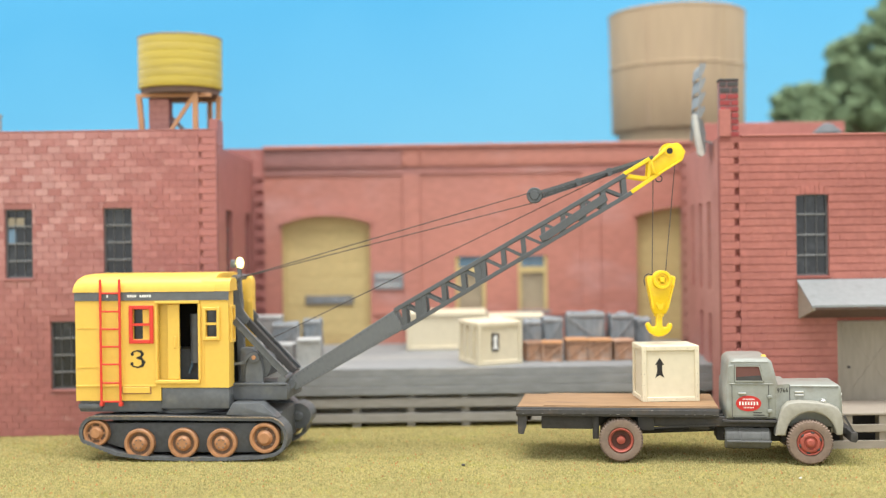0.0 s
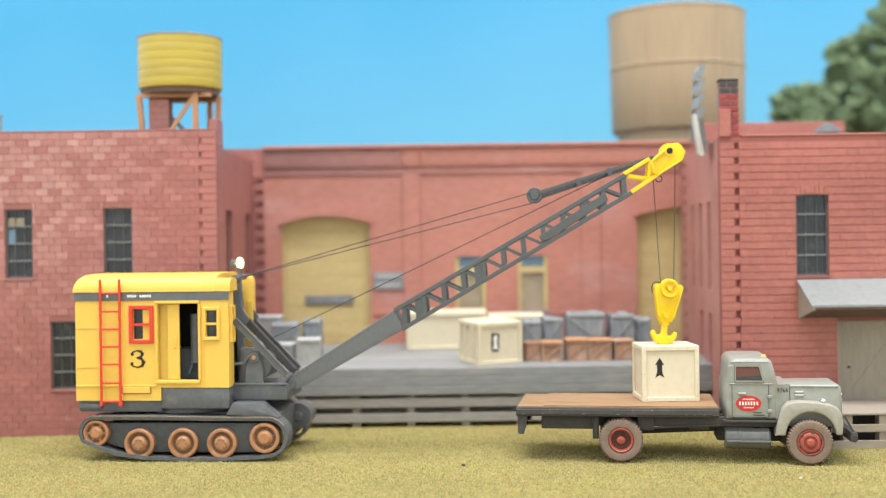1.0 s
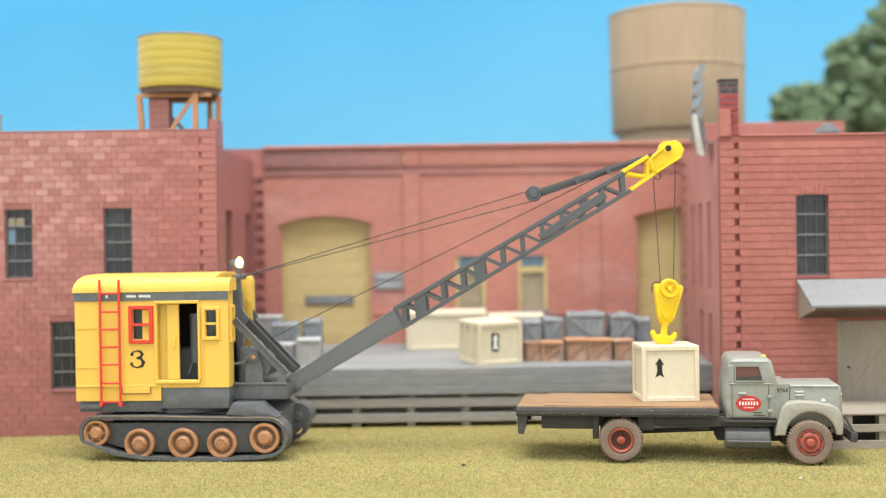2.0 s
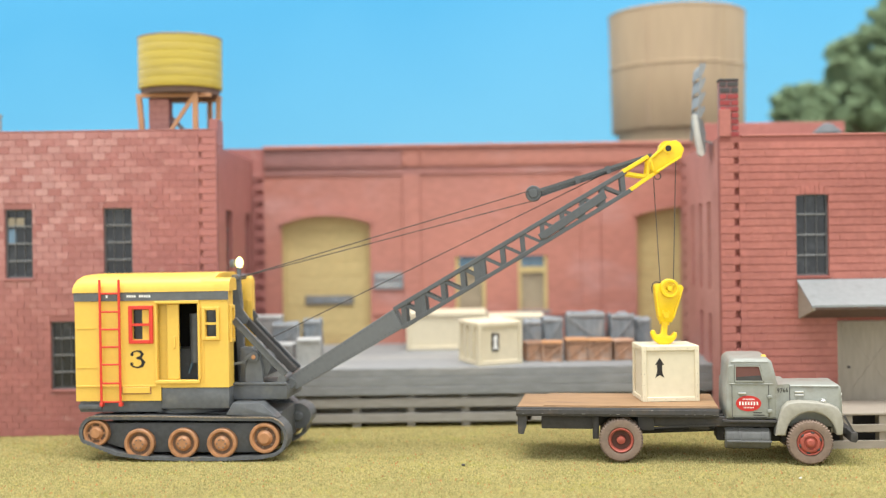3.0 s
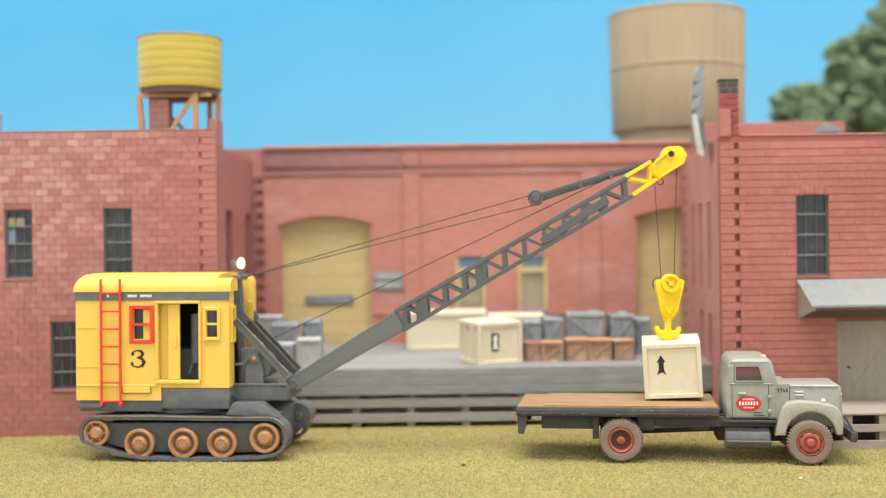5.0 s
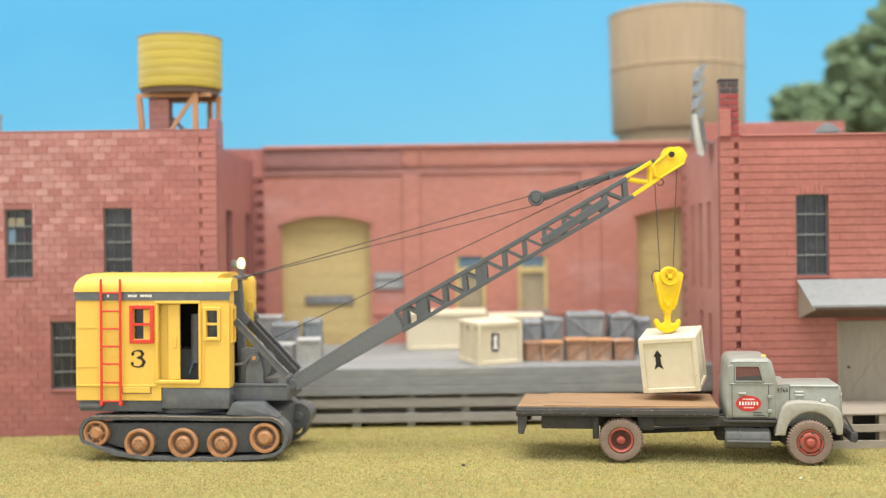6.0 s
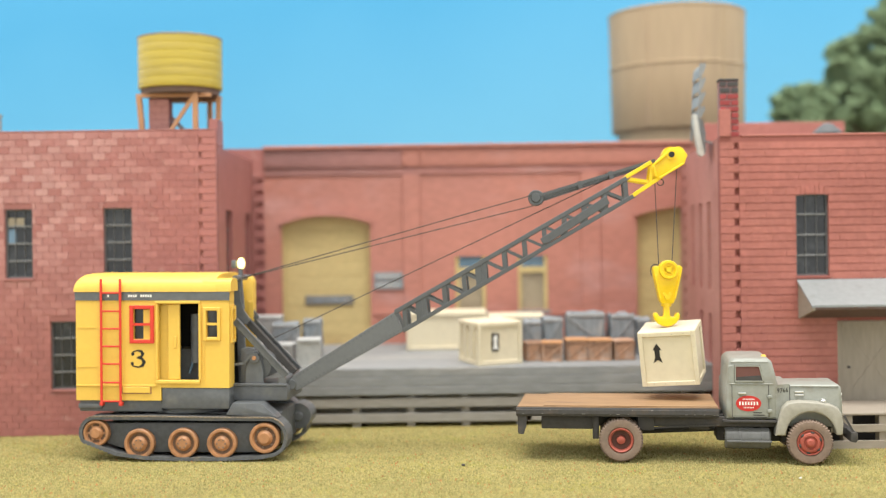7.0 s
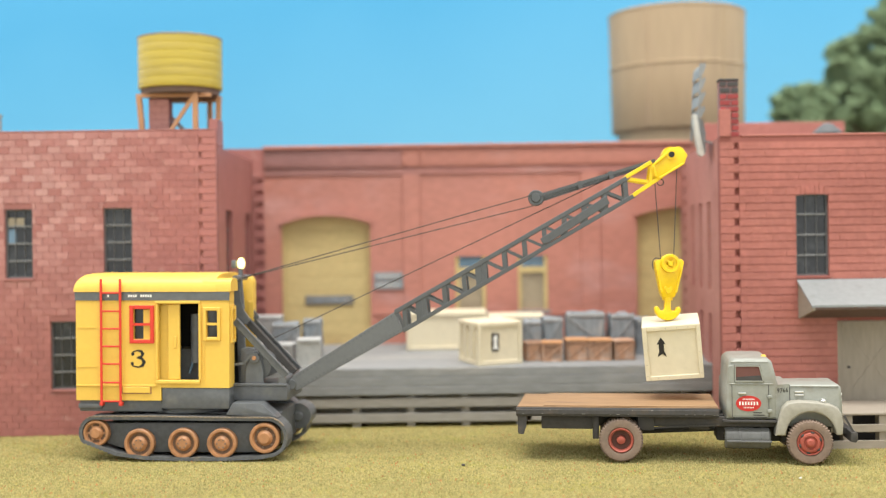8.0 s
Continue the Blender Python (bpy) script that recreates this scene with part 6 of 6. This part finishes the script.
    p("boom_foot_pin", rod(B(), (31.0, 10.8, 20.4), (31.0, 21.2, 20.4), 1.4, 16), M_GREY)
    p("head_sheave", rod(B(), (139.9, 13.2, 85.6), (139.9, 18.8, 85.6), 2.4, 28), M_YEL_HOT)
    p("sheave_boss", rod(B(), (139.9, 10.6, 85.6), (139.9, 21.4, 85.6), 1.35, 18), M_YEL_HOT)
    # The bore's darkness is a black disc on the boss.
    p("sheave_bore", rod(B(), (139.9, 10.45, 85.6), (139.9, 21.55, 85.6), 0.85, 18), M_BLACK, "black disc standing for the dark axle bore")
    # small ring under the head
    ring = B()
    for i in range(14):
        a, b = 2 * math.pi * i / 14, 2 * math.pi * (i + 1) / 14
        rod(ring, (136.9 + 0.9 * math.cos(a), 12.0, 77.9 + 0.9 * math.sin(a)), (136.9 + 0.9 * math.cos(b), 12.0, 77.9 + 0.9 * math.sin(b)), 0.16, 6)
    p("wire_ring", ring, M_CABLE)
    # pendant frame with its equaliser pulley
    p("equaliser", lathe(B(), [(0, 0.9), (1.2, 0.9), (1.4, 0.5), (2.1, 0.55), (2.3, 0.2), (2.3, -2.6), (2.1, -3.0), (0, -3.0)], along_y(101.9, 14.6, 73.9), 28), M_BOOM, "round dark equaliser pulley")
    for y, dz in ((14.2, 0.75), (15.6, -0.1), (17.2, -0.85)):
        p("pendant", bar(B(), (103.0, y, 73.9 + dz), (135.6, y, 84.0 + dz * 0.35), 0.8, 0.7), M_BOOM)
    for u in (0.35, 0.62):
        p("pendant_clamp", bar(B(), (103 + 32.6 * u - 0.6, 15.7, 73.9 + 10.1 * u - 0.15), (103 + 32.6 * u + 0.6, 15.7, 73.9 + 10.1 * u + 0.25), 2.2, 3.6), M_BOOM)
    # standing cables
    for a, b in (((15.2, 13.5, 51.0), (100.6, 13.8, 74.6)), ((15.6, 17.5, 51.2), (101.4, 17.4, 71.8)), ((24.0, 16.0, 33.0), (124.0, 16.0, 80.0))):
        p("cable", rod(B(), a, b, 0.14, 6), M_CABLE)
    return c, house


crane, crane_house = crawler_crane()


# ---- hook block and its ropes ----
def hook_block():
    """Its origin is the middle of the sheave; the hook's tip is 16.2 below."""
    h = thing("hook_block", "bright yellow double hook block hanging from the boom", "hook block")
    for y in (-1.5, 0.5):
        part("cheek_plate", prism(B(), [(-4.2, 0.2), (-3.9, -1.7), (-2.4, -8.4), (-1.8, -9.6), (1.5, -9.6), (2.1, -8.4), (3.7, -1.7), (4.1, 0.5), (3.5, 1.2), (2.2, 1.0), (-2.4, 1.0), (-3.7, 0.9)], y, y + 1.0, 0.2, 2), M_YEL_HOT, h)
    part("sheave", lathe(B(), [(1.0, 2.2), (1.1, 2.0), (1.7, 2.0), (1.85, 2.5), (2.5, 2.5), (2.65, 2.2), (2.65, -0.4), (0, -0.4)], along_y(0, -0.4, 0), 36), M_YEL_HOT, h)
    part("sheave_boss", lathe(B(), [(0, 2.6), (0.7, 2.6), (0.8, 2.3), (0.8, 0), (0, 0)], along_y(0, -0.4, 0), 20), M_YEL_HOT, h)
    sp = B()
    for k in range(4):
        a = radians(45 + 90 * k)
        bar(sp, (0.5 * math.cos(a), -2.45, 0.5 * math.sin(a)), (1.9 * math.cos(a), -2.45, 1.9 * math.sin(a)), 0.5, 0.5)
    part("spokes", sp, M_YEL_HOT, h)
    for a, b in (((-3.6, -1.5), (-2.2, -8.2)), ((3.4, -1.5), (1.9, -8.2))):
        part("cheek_rib", bar(B(), (a[0], -1.6, a[1]), (b[0], -1.6, b[1]), 0.55, 0.5, 0.1), M_YEL_HOT, h)
    becket = B()
    bend = [(-2.4, 1.3), (-3.6, 1.5), (-4.4, 0.8), (-4.6, -0.4), (-4.3, -1.8)]
    for a, b in zip(bend, bend[1:]):
        rod(becket, (a[0], 0.3, a[1]), (b[0], 0.3, b[1]), 0.15, 6)
    part("rope_end", becket, M_CABLE, h, "loose black rope end looped round the cheek")
    part("pin", rod(B(), (-0.2, -2.0, -7.7), (-0.2, 2.0, -7.7), 0.8, 14), M_YEL_HOT, h)
    part("pin", rod(B(), (-1.0, -1.9, -6.9), (-1.0, 1.9, -6.9), 0.5, 14), M_YEL_HOT, h)
    part("pin", rod(B(), (0.6, -1.9, -6.9), (0.6, 1.9, -6.9), 0.5, 14), M_YEL_HOT, h)
    part("swivel", rod(B(), (-0.2, 0, -9.4), (-0.2, 0, -10.4), 1.5, 16), M_YEL_HOT, h)
    out = [(-1.1, -9.8), (-1.1, -12.9), (-1.5, -13.4), (-2.3, -13.3), (-2.6, -12.7), (-3.0, -12.2), (-3.7, -12.3), (-4.0, -13.0), (-3.6, -14.2), (-2.7, -15.3), (-1.4, -16.0), (-0.2, -16.2), (1.0, -16.0), (2.3, -15.3), (3.2, -14.2), (3.6, -13.0), (3.3, -12.3), (2.6, -12.2), (2.2, -12.7), (1.9, -13.3), (1.1, -13.4), (0.7, -12.9), (0.7, -9.8)]
    part("double_hook", prism(B(), out, -1.0, 1.0, 0.42, 3), M_YEL_HOT, h)
    return h


hook = hook_block()


def hoist_rope(length):
    r = tagged(new("hoist_rope", None), "thin dark hoist rope from the boom head to the hook", "rope", "hoist ropes")
    part("strand", rod(B(), (0, 0, 0), (0, 0, -length), 0.13, 6), M_CABLE, r)
    return r


ropes = [hoist_rope(31.0), hoist_rope(35.5)]

# ---- what moves ----
# tilt of the crane house, in degrees, as the load comes on
TILTS = [(0.0, 0.09), (0.5, 0.38), (1.0, 0.09), (1.5, -0.2), (3.0, -0.2), (3.5, 0.0), (4.0, 0.32), (4.5, 0.4), (6.0, 0.5), (8.0, 0.5)]
# time; x and height of the sheave in millimetres; lean in degrees
HOOK_ROWS = [
    (0.0, 61.50, 49.20, 2.1), (0.2, 62.20, 48.40, 2.6), (0.5, 63.35, 47.10, 4.8), (1.0, 63.65, 46.75, 5.6), (4.1, 63.65, 46.75, 5.6), (4.3, 63.90, 46.85, 5.0),
    (4.5, 64.15, 47.50, 3.2), (4.7, 64.00, 47.80, 2.4), (5.8, 63.90, 49.70, 1.2), (6.0, 63.70, 50.20, 1.2), (6.5, 63.70, 51.35, 2.3), (7.0, 63.40, 52.00, 0.8), (7.5, 63.70, 52.95, 0.4), (8.0, 63.90, 53.75, 1.8)]
# time; forward pitch, sideways lean and turn of the crate in degrees
CRATE_TURNS = [
    (0.0, 0, 0, 1), (4.1, 0, 0, 1), (4.3, 0, 0, 1), (4.4, 0.5, -0.5, -1), (4.5, 2.5, -2.0, -8), (4.6, 3.5, -2.6, -9), (4.7, 4, -2.0, -4),
    (4.95, 5, -2.6, -11), (5.2, 6, -2.2, -5), (5.5, 7, -2.8, -12), (5.8, 8, -3.6, -11), (5.9, 8, -3.8, -13), (6.0, 8, -4.0, -20), (6.1, 8, -4.0, -19), (6.2, 8, -4.0, -14), (6.3, 8, -3.8, -11),
    (6.5, 8, -3.6, -10.5), (6.7, 8, -3.6, -14), (6.9, 8, -3.8, -20), (7.0, 8, -3.8, -20), (7.1, 8, -4.0, -14), (7.2, 8, -4.2, -10), (7.3, 8, -4.0, -11.5), (7.5, 8, -4.0, -19.5), (7.6, 8, -4.0, -19.5),
    (7.8, 8, -4.0, -14), (7.9, 8, -4.0, -11), (8.0, 8, -4.2, -11)]
REST = (62.8, 326.6, 15.36)


def between(rows, t):
    """The row's numbers at time t."""
    for a, b in zip(rows, rows[1:]):
        if a[0] <= t <= b[0]:
            f = (t - a[0]) / (b[0] - a[0])
            return [p + (q - p) * f for p, q in zip(a[1:], b[1:])]
    return list(rows[-1][1:])


def motions():
    def tipped(t):
        return pose(*[v * MM for v in PIVOT], 0, between(TILTS, t)[0], 0)

    def hook_at(t):
        x, z, lean = between(HOOK_ROWS, t)
        return pose(x * MM, 325 * MM, z * MM, 0, lean, 0)

    def crate_at(t):
        """On the bed until it is lifted; then its lid hangs from the hook's tip."""
        rx, ry, rz = between(CRATE_TURNS, t)
        if t <= 4.1:
            return pose(*[v * MM for v in REST], rx, ry, rz)
        f = min(1, (t - 4.1) / 0.4)
        tip = hook_at(t) @ (Vector((-0.2, 0, -16.2)) * MM)
        hung = Matrix.Translation(tip) @ pose(1.1 * MM, 1.2 * MM, 0.1 * MM, rx, ry, rz) @ Matrix.Translation((0, 0, -15.55 * MM))
        hung.translation = Vector([v * MM for v in REST]).lerp(hung.translation, f)
        return hung

    walk(crane_house, [(t, tipped(t)) for t, _ in TILTS])
    times = [r[0] for r in HOOK_ROWS]
    walk(hook, [(t, hook_at(t)) for t in times])
    walk(lifted, [(r[0], crate_at(r[0])) for r in CRATE_TURNS])
    for rope, leave, catch in ((ropes[0], (135.6, 15.0, 78.4), (-2.4, 0.0, 2.0)), (ropes[1], (142.0, 16.0, 83.4), (1.4, 0.0, 2.2))):
        rows = []
        for t in times:
            top = place(-76.4, 323.5, 0, -5) @ tipped(t) @ ((Vector(leave) - Vector(PIVOT)) * MM)
            low = hook_at(t) @ (Vector(catch) * MM)
            rows.append((t, Matrix.Translation(top) @ (top - low).to_track_quat("Z", "Y").to_matrix().to_4x4()))
        walk(rope, rows)


motions()
